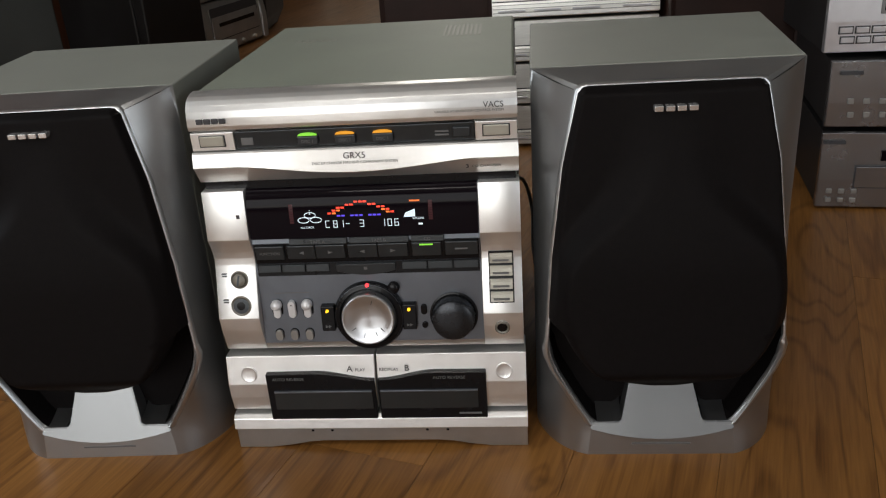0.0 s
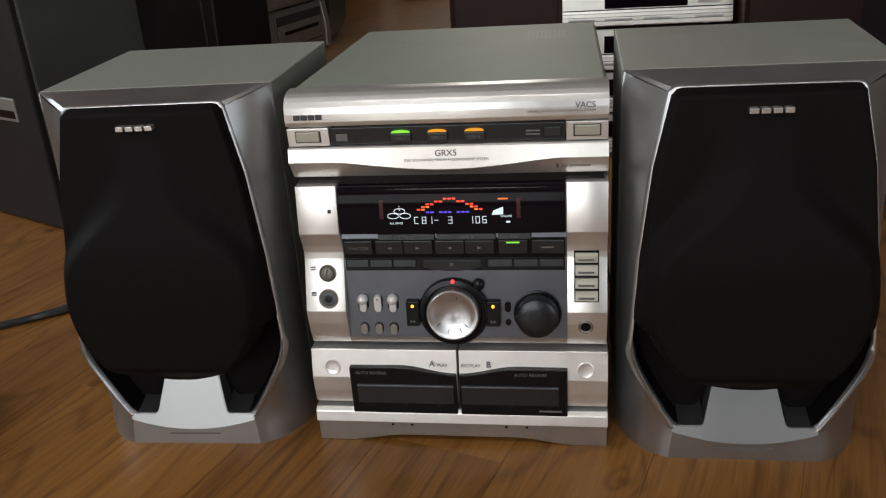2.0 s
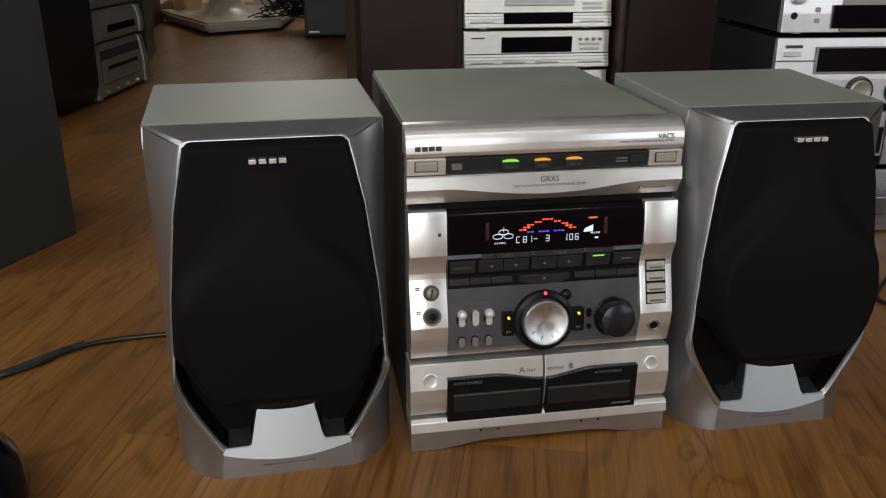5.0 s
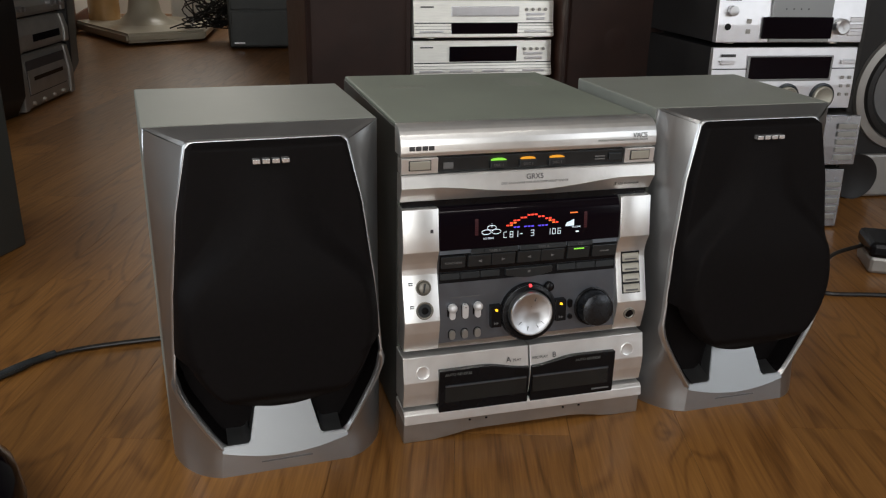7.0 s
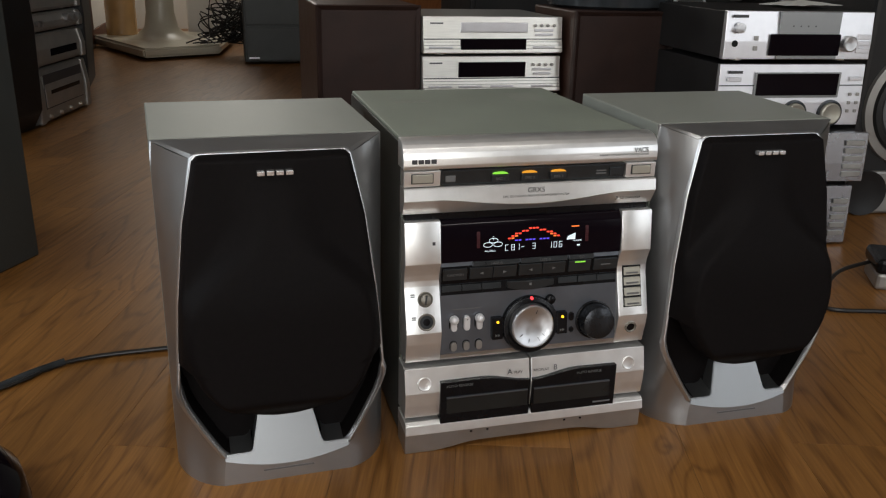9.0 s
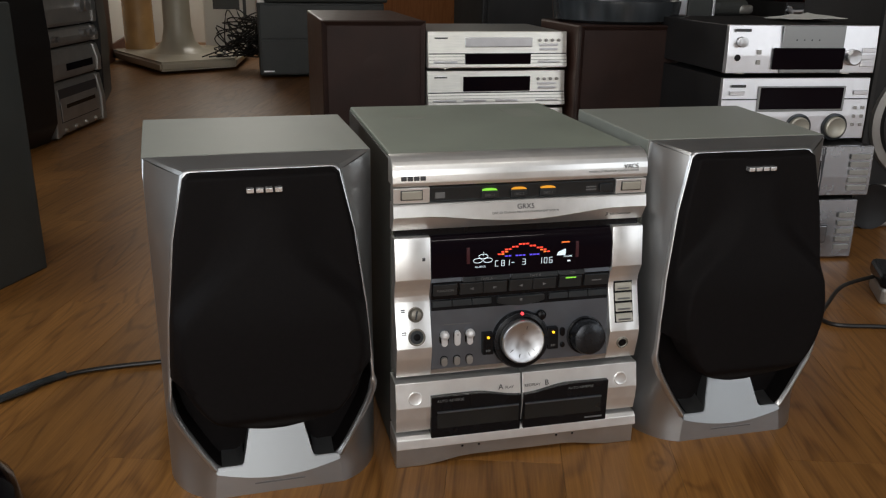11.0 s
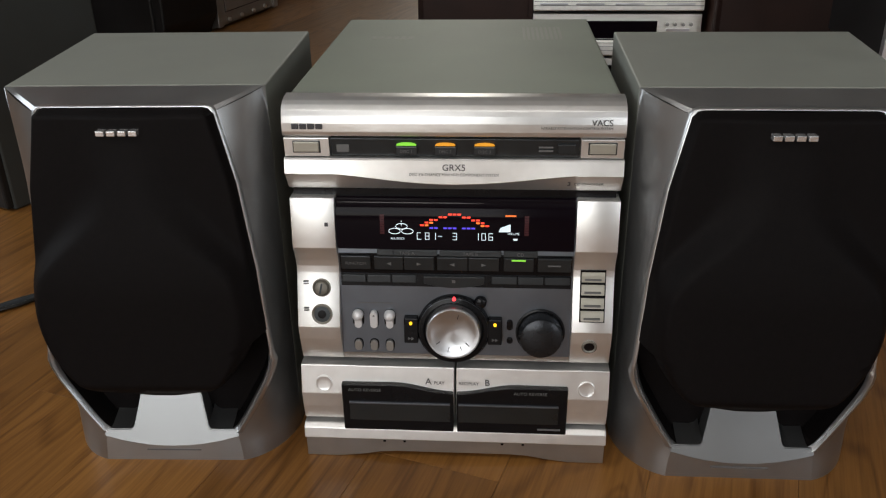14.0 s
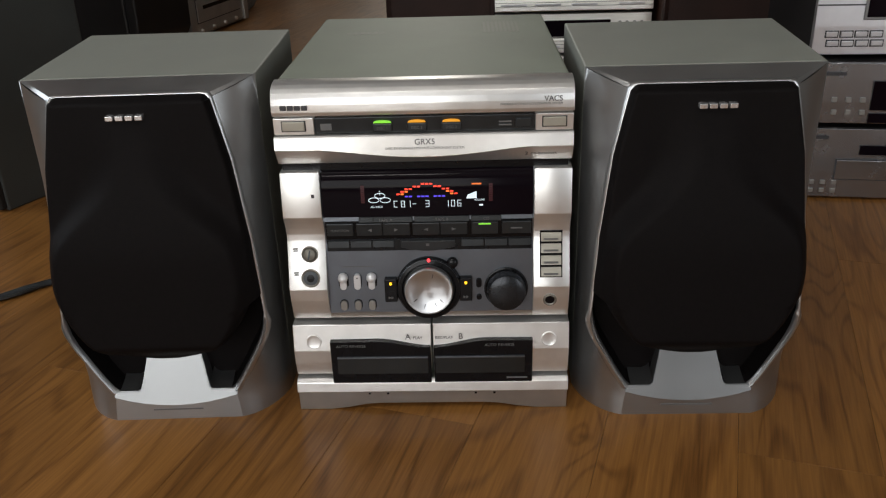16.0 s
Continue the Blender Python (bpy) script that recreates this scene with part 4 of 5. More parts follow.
# ---- mini component stack between brown speakers, behind ----
def component(name, label, m, w, d, h, group, front, body):
    t = thing(name, label, "hi-fi component", m, group)
    part("case", box(-w / 2 + 0.002, w / 2 - 0.002, 0.012, d, 0.004, h - 0.001, 0.001), body, t, "sheet metal case")
    lean = 0.0045 if h < 0.08 else 0.004
    part("front", bar([(0, 0.004), (0, h * 0.4), (lean, h), (0.014, h), (0.014, 0.004)], -w / 2, w / 2, bevel=0.0012), front, t)
    for x in (-w * 0.36, w * 0.36):
        part("foot", lathe([(0.011, 0), (0.011, 0.0045), (0, 0.0045)], pose(x, 0.03, 0.0002, -90), 16), M_CHROME, t)
        part("foot", lathe([(0.011, 0), (0.011, 0.0045), (0, 0.0045)], pose(x, d - 0.03, 0.0002, -90), 16), M_RUBBER, t)
    return t


for i in range(5):
    z = 0.002 + i * 0.0805
    t = component("hifi_separate", "bright aluminium hi-fi separate in a stack", pose(0.236, 0.93, z), 0.303, 0.28, 0.0785, "stack of bright separates", M_CHROME, M_ALU_D)
    part("lower_band", bar([(-0.0065, 0.007), (-0.0058, 0.014), (-0.0047, 0.0145), (-0.004, 0.021), (-0.003, 0.0215), (-0.0022, 0.0275), (-0.001, 0.028), (0.0002, 0.0325), (0.002, 0.0325), (0.002, 0.007)], -0.151, 0.151), M_CHROME, t)
    part("groove", box(-0.15, 0.15, -0.0005, 0.002, 0.0325, 0.0345), M_BTN, t)
    for gz, gy in ((0.0142, -0.0062), (0.0212, -0.0045), (0.0277, -0.0028)):
        part("groove", box(-0.1505, 0.1505, gy, gy + 0.003, gz - 0.0004, gz + 0.0006), M_ALU_D, t)
    if i == 4:
        part("tray", box(-0.073, 0.073, -0.0035, 0.002, 0.047, 0.067, 0.0015), M_ALU, t, "disc tray")
        part("display", box(-0.073, 0.07, -0.0065, 0.0, 0.012, 0.034, 0.001), M_GLOSS, t, "black display")
    else:
        part("display", box(-0.075, 0.072, -0.003, 0.002, 0.036, 0.067, 0.001), M_GLOSS, t, "black display")
    for k in range(4):
        part("button", lathe([(0.0, 0.004), (0.003, 0.0036), (0.0035, 0)], pose(0.09 + k * 0.014, 0, 0.061), 12), M_ALU_D, t)
    for k, (a, b) in enumerate(((0.088, 0.13), (0.09, 0.13))):
        part("button", box(a, b, -0.003, 0.001, 0.049 - k * 0.009, 0.054 - k * 0.009, 0.0008), M_ALU, t)
    part("label_bar", box(-0.137, -0.11, -0.0004, 0.001, 0.064, 0.0665), M_PRINT, t)
    for a in (-0.14, -0.075, -0.005, 0.085):
        part("button", box(a, a + 0.05, -0.0062, -0.003, 0.015, 0.019, 0.0006), M_ALU, t)


def brown_speaker(m, w, h, d):
    s = thing("bookshelf_speaker", "brown bookshelf speaker with brown cloth front", "loudspeaker", m, "brown bookshelf speakers")
    part("cabinet", box(-w / 2, w / 2, 0.012, d, 0, h, 0.004), M_LEATHER, s)
    bm = bmesh.new()
    o = [(-w / 2, 0), (w / 2, 0), (w / 2, h), (-w / 2, h)]
    e = 0.01
    i_ = [(-w / 2 + e, e), (w / 2 - e, e), (w / 2 - e, h - e), (-w / 2 + e, h - e)]
    ring = [[bm.verts.new((x, y, z)) for x, z in pts] for pts, y in ((o, 0.014), (o, 0.004), ([(x * 0.985, (z - h / 2) * 0.99 + h / 2) for x, z in o], 0.0), (i_, 0.006), (i_, 0.014))]
    for p, q in zip(ring, ring[1:]):
        for k in range(4):
            bm.faces.new((p[k], p[(k + 1) % 4], q[(k + 1) % 4], q[k]))
    bmesh.ops.recalc_face_normals(bm, faces=bm.faces[:])
    part("frame", bm, M_LEATHER_D, s, "brown bevelled frame")
    bm = box(-w / 2 + e, w / 2 - e, 0.005, 0.012, e, h - e, 0.001)
    part("grille", bm, M_LEATHER_D, s, "brown cloth")
    part("woofer_bulge", lathe([(0.075, -0.0005), (0.06, 0.0006), (0.04, 0.0011), (0.0, 0.0013)], pose(0, 0.0052, h * 0.36), 40), M_LEATHER_D, s, "", True)
    part("tweeter_bulge", lathe([(0.032, -0.0005), (0.02, 0.0007), (0.0, 0.001)], pose(0, 0.0052, h * 0.78), 32), M_LEATHER_D, s, "", True)
    return s


brown_speaker(pose(-0.022, 0.955, 0), 0.215, 0.422, 0.45)
brown_speaker(pose(0.511, 0.88, 0), 0.226, 0.418, 0.26)

# ---- silver component stack ----
STK = pose(0.722, 0.596, 0, 0, 0, -3.5)
SW = 0.298


def on_stack(z):
    return (STK if z > 0.2 else pose(0.722 if z else 0.711, 0.558 if z else 0.552, 0, 0, 0, -7)) @ pose(0, 0, z)


t = component("disc_player", "silver hi-fi component with a drawer", on_stack(0), SW - 0.024, 0.3, 0.118, "silver component stack", M_ALU_SHADE, M_BOX)
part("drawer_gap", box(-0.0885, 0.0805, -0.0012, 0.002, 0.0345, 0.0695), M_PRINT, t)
part("drawer", box(-0.087, 0.079, -0.003, 0.002, 0.036, 0.068, 0.001), M_ALU_SHADE, t, "drawer front")
part("display", box(-0.055, 0.046, -0.001, 0.002, 0.077, 0.092), M_GLOSS, t)
for i in range(3):
    for k in range(2):
        part("button", box(-0.124 + i * 0.017, -0.116 + i * 0.017, -0.003, 0.001, 0.012 + k * 0.014, 0.019 + k * 0.014, 0.001), M_ALU_D, t)
for k in range(5):
    part("button", box(0.1, 0.13, -0.003, 0.001, 0.02 + k * 0.016, 0.03 + k * 0.016, 0.001), M_ALU_D, t)
part("badge", box(-0.135, -0.105, -0.0008, 0.001, 0.102, 0.107), M_PRINT, t)
t = component("tape_deck", "silver hi-fi tape deck with a dark window", on_stack(0.122), SW - 0.006, 0.3, 0.098, "silver component stack", M_ALU_SHADE, M_BOX)
part("window", box(-0.061, 0.042, -0.003, 0.002, 0.026, 0.072, 0.001), M_GLOSS, t, "dark cassette window")
part("display", box(-0.061, 0.044, -0.003, 0.0, 0.006, 0.021), M_GLOSS, t)
part("plate_edge", box(0.0465, 0.0478, -0.0015, 0.001, 0.004, 0.097), M_PRINT, t)
for i in range(3):
    for k in range(2):
        part("button", box(-0.117 + i * 0.021 - k * 0.002, -0.109 + i * 0.021 - k * 0.002, -0.003, 0.001, 0.018 + k * 0.02, 0.026 + k * 0.02, 0.001), M_ALU_D, t)
for k in range(5):
    part("button", box(0.1, 0.138, -0.003, 0.001, 0.014 + k * 0.015, 0.024 + k * 0.015, 0.001), M_ALU_D, t)
part("badge", box(-0.133, -0.103, -0.0008, 0.001, 0.08, 0.085), M_PRINT, t)
t = component("receiver", "silver receiver with two large round knobs", on_stack(0.223), SW, 0.32, 0.119, "silver component stack", M_ALU, M_BOX)
part("display", box(-0.075, 0.094, -0.002, 0.002, 0.061, 0.102, 0.002), M_GLOSS, t, "black display")
part("display_edge", box(-0.079, 0.098, -0.001, 0.002, 0.057, 0.104, 0.001), M_RIM, t)
part("groove", box(-SW / 2, SW / 2, -0.0006, 0.001, 0.079, 0.081), M_PRINT, t)
for x in (0.01, 0.085):
    part("knob_ring", lathe([(0.026, 0), (0.0255, 0.004), (0.022, 0.005), (0.0205, 0.003)], pose(x, 0, 0.027), 36), M_BTN, t)
    part("knob", lathe([(0.0205, 0), (0.02, 0.009), (0.0175, 0.0105), (0.0155, 0.0085), (0, 0.0075)], pose(x, 0, 0.027), 40), M_CHAMP, t, "champagne round knob", True)
for i in range(4):
    for k in range(2):
        part("button", box(-0.128 + i * 0.022 - k * 0.003, -0.111 + i * 0.022 - k * 0.003, -0.003, 0.001, 0.018 + k * 0.014, 0.026 + k * 0.014, 0.001), M_ALU, t)
        part("button_rim", box(-0.1295 + i * 0.022 - k * 0.003, -0.1095 + i * 0.022 - k * 0.003, -0.0012, 0.001, 0.0165 + k * 0.014, 0.0275 + k * 0.014), M_PRINT, t)
for i in range(2):
    for k in range(3):
        part("button", box(0.12 + i * 0.016, 0.126 + i * 0.016, -0.003, 0.001, 0.028 + k * 0.016, 0.034 + k * 0.016, 0.001), M_ALU_D, t)
for x in (-0.135, 0.115):
    part("button", box(x, x + 0.028, -0.003, 0.001, 0.088, 0.096, 0.001), M_ALU, t)
part("badge", box(-0.133, -0.105, -0.0008, 0.001, 0.102, 0.107), M_PRINT, t)
t = component("amplifier", "silver amplifier with dark case on a component stack", on_stack(0.347), SW, 0.34, 0.09, "silver component stack", M_ALU, M_BOX)
part("centre_plate", box(-0.045, 0.078, -0.003, 0.001, 0.005, 0.0895, 0.0008), M_RIM, t, "paler raised centre panel")
part("display", box(-0.061, 0.081, -0.006, 0.0, 0.011, 0.05, 0.002), M_GLOSS, t, "black display")
part("knob", lathe([(0.0095, 0), (0.009, 0.009), (0, 0.0095)], pose(-0.124, 0, 0.06), 28), M_SPUN, t, "power knob", True)
part("knob", lathe([(0.015, 0), (0.0145, 0.012), (0.012, 0.014), (0, 0.013)], pose(0.098, 0, 0.033), 32), M_SPUN, t, "silver round knob", True)
part("jack", lathe([(0.006, 0), (0.006, 0.001), (0, 0.001)], pose(-0.129, 0, 0.032), 20), M_BLACK, t)
for z in (0.042, 0.024):
    part("button", box(-0.092, -0.084, -0.003, 0.001, z - 0.004, z + 0.004, 0.001), M_ALU_D, t)
for z in (0.02, 0.033, 0.045):
    part("button", box(0.118, 0.146, -0.003, 0.001, z - 0.004, z + 0.005, 0.001), M_ALU, t)
for i in range(4):
    part("indicator", lathe([(0.0015, 0), (0.0015, 0.0005), (0, 0.0006)], pose(-0.018 + i * 0.015, -0.003, 0.064), 10), M_PRINT, t)
part("badge", box(-0.138, -0.108, -0.0008, 0.001, 0.078, 0.083), M_PRINT, t)

# ---- tall dark boxes at the side ----
t = thing("tower_speaker", "charcoal floor speaker with a black front and silver plate", "loudspeaker", pose(-0.75, 0.545, 0, 0, 0, -26))
part("cabinet", box(-0.24, 0.0, 0.006, 0.225, 0, 0.462, 0.004), M_SLATE, t)
part("front", box(-0.238, -0.002, -0.006, 0.008, 0.004, 0.458, 0.004), M_BOX, t, "black front")
part("plate", box(-0.2, -0.056, -0.009, -0.004, 0.188, 0.228, 0.002), M_ALU_D, t, "silver plate")
part("plate_slot", box(-0.19, -0.06, -0.0096, -0.0085, 0.194, 0.207), M_BLACK, t)

# ---- silver system with black speakers by the wall ----
WS = pose(-0.885, 1.965, 0, 0, 0, 78)


def wall_stack():
    z = 0.0
    for i, h in enumerate((0.168, 0.1, 0.058, 0.105, 0.11, 0.11)):
        t = component("hifi_separate", "dull silver hi-fi separate in a stack by the wall", WS @ pose(0.2, 0, z), 0.4, 0.3, h, "wall stack", M_STACK, M_BOX)
        part("fascia", bar([(-0.012, 0.012), (-0.012, h * 0.55), (-0.002, h - 0.004), (0.002, h - 0.004), (0.002, 0.012)], -0.198, 0.198, bevel=0.002), M_STACK, t)
        if i in (1, 4):
            part("display", box(-0.07, 0.14, -0.0135, -0.011, h * 0.3, h * 0.52), M_GLOSS, t)
        for sx in (-1, 1):
            part("side_cheek", bar([(-0.018, 0.006), (-0.02, h * 0.5), (-0.008, h - 0.003), (0.012, h - 0.003), (0.012, 0.006)], sx * 0.186 - 0.016, sx * 0.186 + 0.016, bevel=0.004), M_STACK, t, "rounded silver end piece")
        if i == 0:
            part("drawer_gap", box(-0.15, 0.15, -0.0128, -0.0115, 0.046, 0.15), M_PRINT, t)
            part("drawer", bar([(-0.0155, 0.049), (-0.0155, 0.1), (-0.0095, 0.147), (0.0, 0.147), (0.0, 0.049)], -0.147, 0.147, bevel=0.002), M_STACK, t, "silver drawer front")
            part("drawer_slot", box(-0.11, 0.12, -0.0165, -0.013, 0.088, 0.1), M_BLACK, t)
            for k in range(4):
                part("stud", lathe([(0.007, 0), (0.006, 0.008), (0, 0.01)], pose(-0.13 + k * 0.08, -0.011, 0.022), 16), M_CHROME, t, "", True)
        if i == 2:
            for k in range(2):
                part("knob", lathe([(0.009, 0), (0.008, 0.014), (0, 0.015)], pose(-0.15 + k * 0.028, -0.008, h * 0.5), 20), M_SPUN, t, "", True)
        if i in (2, 3):
            for k in range(3):
                kr = 0.012 if i == 2 else 0.021
                part("knob", lathe([(kr, 0), (kr * 0.9, 0.018), (0, 0.019)], pose(0.075 + k * 0.045, -0.008, h * 0.6), 24), M_SPUN, t, "", True)
        z += h + 0.002


wall_stack()
for x0, x1, turn in ((-0.285, -0.02, -5), (0.41, 0.73, 16)):
    t = thing("black_speaker", "black floor speaker beside the silver stack", "loudspeaker", WS @ pose(x0, 0.0, 0, 0, 0, turn), "black speakers of the wall stack")
    w = x1 - x0
    part("cabinet", box(0, w, 0.02, 0.3, 0, 0.75, 0.006), M_BOX, t)
    part("front", bar([(0.022, 0.002), (-0.012, 0.06), (-0.02, 0.3), (0.0, 0.745), (0.022, 0.745)], 0.004, w - 0.004, bevel=0.006), M_BOX, t, "curved black front")

# ---- far corner ----
t = thing("wardrobe", "dark red-brown wooden wardrobe by the wall", "wardrobe", pose(-1.24, 1.2, 0))
part("body", box(-0.5, 0.0, 0.0, 2.75, 0, 2.2, 0.004), M_REDWOOD, t)
for i in range(3):
    part("door", box(0.001, 0.02, 0.02 + i * 0.91, 0.91 + i * 0.91, 0.06, 2.15, 0.004), M_REDWOOD, t)
tagged(part("wall_partition", box(-1.16, -1.06, 3.96, 5.6, 0, CEIL), M_WALL), "white painted partition wall", "wall", kind="structure")
tagged(part("baseboard", box(-1.058, -1.045, 4.345, 5.58, 0, 0.09, 0.003), M_REDWOOD), "wooden baseboard along the white wall", "baseboard", kind="structure")
tagged(part("trim", box(-1.2, -1.035, 3.86, 4.34, 0, 2.2, 0.004), M_REDWOOD), "reddish wooden door post", "trim", kind="structure")

t = thing("display_stand", "beige plastic pedestal stand with a glossy column", "stand", pose(-0.7, 4.15, 0))
pts = [(-0.36, 0.25), (-0.02, -0.5), (0.35, -0.3), (0.42, 0.35), (0.0, 0.6)]
bm = bmesh.new()
f = bm.faces.new([bm.verts.new((x, y, 0.015)) for x, y in pts])
r = bmesh.ops.extrude_face_region(bm, geom=[f])
for v in r["geom"]:
    if isinstance(v, bmesh.types.BMVert):
        v.co.z = 0.062
bmesh.ops.recalc_face_normals(bm, faces=bm.faces[:])
bmesh.ops.bevel(bm, geom=bm.edges[:], offset=0.012, segments=3, affect="EDGES")
part("base", bm, M_BEIGE, t)
part("column", lathe([(0.2, 0), (0.13, 0.02), (0.09, 0.06), (0.075, 0.14), (0.068, 0.9), (0, 0.9)], pose(0.03, 0.1, 0.06, -90), 40), M_BEIGE, t, "glossy beige column", True)
part("column", lathe([(0.085, 0), (0.08, 0.9), (0, 0.9)], pose(-0.2, 0.3, 0.05, -90), 36), M_ORANGE, t, "orange wrapped column", True)
t = thing("white_case", "white appliance case in the far corner", "appliance", pose(-0.35, 4.75, 0))
part("body", box(-0.2, 0.12, 0, 0.45, 0, 0.9, 0.012), M_WALL, t)
part("reel", lathe([(0.09, 0), (0.09, 0.02), (0.03, 0.025), (0, 0.025)], pose(-0.1, 0, 0.68), 36), M_BEIGE, t, "", True)
part("sticker", box(-0.14, 0.02, -0.002, 0.001, 0.27, 0.33), M_GREYBOX, t)
part("slot", box(0.04, 0.06, -0.002, 0.001, 0.2, 0.4), M_GREYBOX, t)

t = thing("black_cabinet", "large dark grey boxy cabinet on the floor", "cabinet", pose(-0.235, 3.49, 0))
part("body", box(0, 0.62, 0, 0.45, 0.012, 0.36, 0.006), M_GREYBOX, t)
part("lower_panel", box(0.01, 0.61, -0.008, 0.002, 0.02, 0.18, 0.003), M_GREYBOX, t)
part("upper_panel", box(0.01, 0.61, -0.008, 0.002, 0.19, 0.35, 0.003), M_GREYBOX, t)
part("plate", box(0.02, 0.07, -0.011, -0.007, 0.03, 0.037), M_ALU, t)
t = thing("dark_box", "dark grey box resting on the cabinet", "box", pose(-0.2, 3.47, 0.362))
part("body", box(0, 0.6, 0, 0.45, 0, 0.42, 0.01), M_GREYBOX, t)
part("knob", lathe([(0.03, 0), (0.028, 0.02), (0, 0.022)], pose(0.08, 0, 0.06), 24), M_BTN, t, "", True)

rng = random.Random(4)
for i in range(10):
    pts = []
    for k in range(14):
        pts.append((-0.5 + 0.28 * rng.random() + 0.012 * k, 3.72 + 0.25 * rng.random(), 0.075 + 0.24 * rng.random() * math.sin(math.pi * (k + 0.5) / 14)))
    pts[0] = (-0.52 + 0.035 * i, 3.75, 0.079)
    tagged(part("cable", tube(pts, 0.0036, 6, smooth_steps=5), M_CABLE, None, "", True), "tangled black cable on the beige stand", "cable", "cables in the corner")

tagged(part("door_1", box(0.45, 1.31, 5.53, 5.585, 0.005, 2.05, 0.004), M_DOORWOOD), "orange-brown wooden door, closed", "door", kind="structure")
t = thing("black_cupboard", "tall black cupboard with two closed doors", "cupboard", pose(0.65, 2.6, 0))
part("body", box(0, 1.3, 0, 0.5, 0, 1.9, 0.006), M_BOX, t)
part("door", box(0.02, 0.64, -0.018, 0.0, 0.05, 1.88, 0.003), M_BOX, t)
part("door", box(0.66, 1.28, -0.018, 0.0, 0.05, 1.88, 0.003), M_BOX, t)

# ---- things on and behind the right-hand stack ----
t = thing("big_speaker", "grey floor speaker with a large bare woofer", "loudspeaker", pose(1.17, 0.705, 0, 0, 0, -6))
part("cabinet", box(-0.185, 0.185, 0, 0.32, 0.0, 0.5, 0.01), M_BOX, t)
part("plinth_front", box(-0.186, 0.186, -0.012, 0.002, 0.002, 0.098, 0.006), M_ALU_D, t, "grey lower panel")
part("port", lathe([(0.05, 0.0), (0.05, 0.006), (0.036, 0.003), (0.03, 0.0008), (0, 0.0008)], pose(-0.145, -0.012, 0.05), 32), M_BOX, t, "round port", True)
part("trim_ring", lathe([(0.13, 0), (0.128, 0.008), (0.112, 0.01), (0.108, 0.004)], pose(-0.045, 0, 0.235), 56), M_ALU_D, t, "grey trim ring", True)
part("surround", lathe([(0.11, 0.002), (0.105, 0.012), (0.095, 0.014), (0.086, 0.006), (0.082, 0.001)], pose(-0.045, 0, 0.235), 56), M_RUBBER, t, "", True)
part("cone", lathe([(0.084, 0.002), (0.035, 0.0006), (0.03, 0.004), (0, 0.012)], pose(-0.045, 0, 0.235), 48), M_CONE, t, "grey woofer cone", True)
part("tweeter", lathe([(0.06, 0.0), (0.058, 0.006), (0.035, 0.004), (0.025, 0.002), (0.018, 0.008), (0, 0.012)], pose(-0.045, 0, 0.415), 40), M_CONE, t, "grey tweeter", True)

t = thing("glass_tray", "dark glossy round tray lying on a brown speaker", "tray", pose(0.535, 1.03, 0.4185))
part("wall", lathe([(0.125, 0.0), (0.138, 0.006), (0.143, 0.04), (0.143, 0.046), (0.139, 0.047), (0.137, 0.04), (0.12, 0.008), (0, 0.006)], pose(0, 0, 0, -90), 64), M_SMOKE, t, "", True)
t = thing("satellite_speaker", "dark speaker with a silver centre strip and rim", "loudspeaker", pose(0.865, 1.42, 0))
part("cabinet", box(-0.14, 0.14, 0.004, 0.26, 0, 0.515, 0.006), M_BOX, t)
for a, b in ((-0.14, -0.132), (0.132, 0.14)):
    part("rim", box(a, b, -0.006, 0.006, 0.002, 0.513, 0.002), M_ALU, t, "silver rim")
part("rim", box(-0.132, 0.132, -0.006, 0.006, 0.505, 0.513, 0.002), M_ALU, t, "silver rim")
part("centre_strip", box(-0.05, 0.055, -0.008, 0.006, 0.41, 0.504, 0.006), M_ALU, t, "silver centre strip")
part("tweeter", box(-0.03, 0.025, -0.011, -0.006, 0.432, 0.468, 0.006), M_BLACK, t)
part("badge", box(-0.018, 0.014, -0.0092, -0.006, 0.486, 0.494), M_WHITE, t)
part("grille", box(-0.13, -0.052, -0.004, 0.004, 0.02, 0.503, 0.003), M_SLATE, t, "dark cloth grille")
part("grille", box(0.057, 0.13, -0.004, 0.004, 0.02, 0.503, 0.003), M_SLATE, t, "dark cloth grille")
t = thing("dark_speaker", "dark speaker with a rounded silver frame, red cloth on it", "loudspeaker", pose(1.4, 1.38, 0, 0, 0, -8))
part("cabinet", box(-0.18, 0.18, 0.004, 0.3, 0, 0.452, 0.006), M_BOX, t)
part("frame", tube([(-0.16, 0, 0.03), (-0.16, 0, 0.4), (-0.15, 0, 0.425), (0.15, 0, 0.425), (0.16, 0, 0.4), (0.16, 0, 0.03)], 0.006, 8), M_ALU, t, "silver rounded frame", True)
part("grille", box(-0.152, 0.152, -0.002, 0.006, 0.03, 0.418, 0.004), M_GREYBOX, t)
rngc = random.Random(9)
bm = bmesh.new()
grid = [[bm.verts.new((-0.19 + 0.38 * a / 18, -0.004 + 0.29 * b / 14, 0.006 + 0.022 * noise.noise(Vector((a * 0.45, b * 0.5, 1.0))) ** 2 * 3)) for a in range(19)] for b in range(15)]
for p, q in zip(grid, grid[1:]):
    for k in range(18):
        bm.faces.new((p[k], p[k + 1], q[k + 1], q[k]))
bmesh.ops.solidify(bm, geom=bm.faces[:], thickness=0.004)
cl = tagged(part("cloth", bm, M_RED, None, "", True), "crumpled red cloth lying on a dark speaker", "cloth")
cl.matrix_world = pose(1.4, 1.38, 0.452, 0, 0, -8)
t = thing("low_crate", "low dark crate between the speakers", "crate", pose(1.09, 1.45, 0))
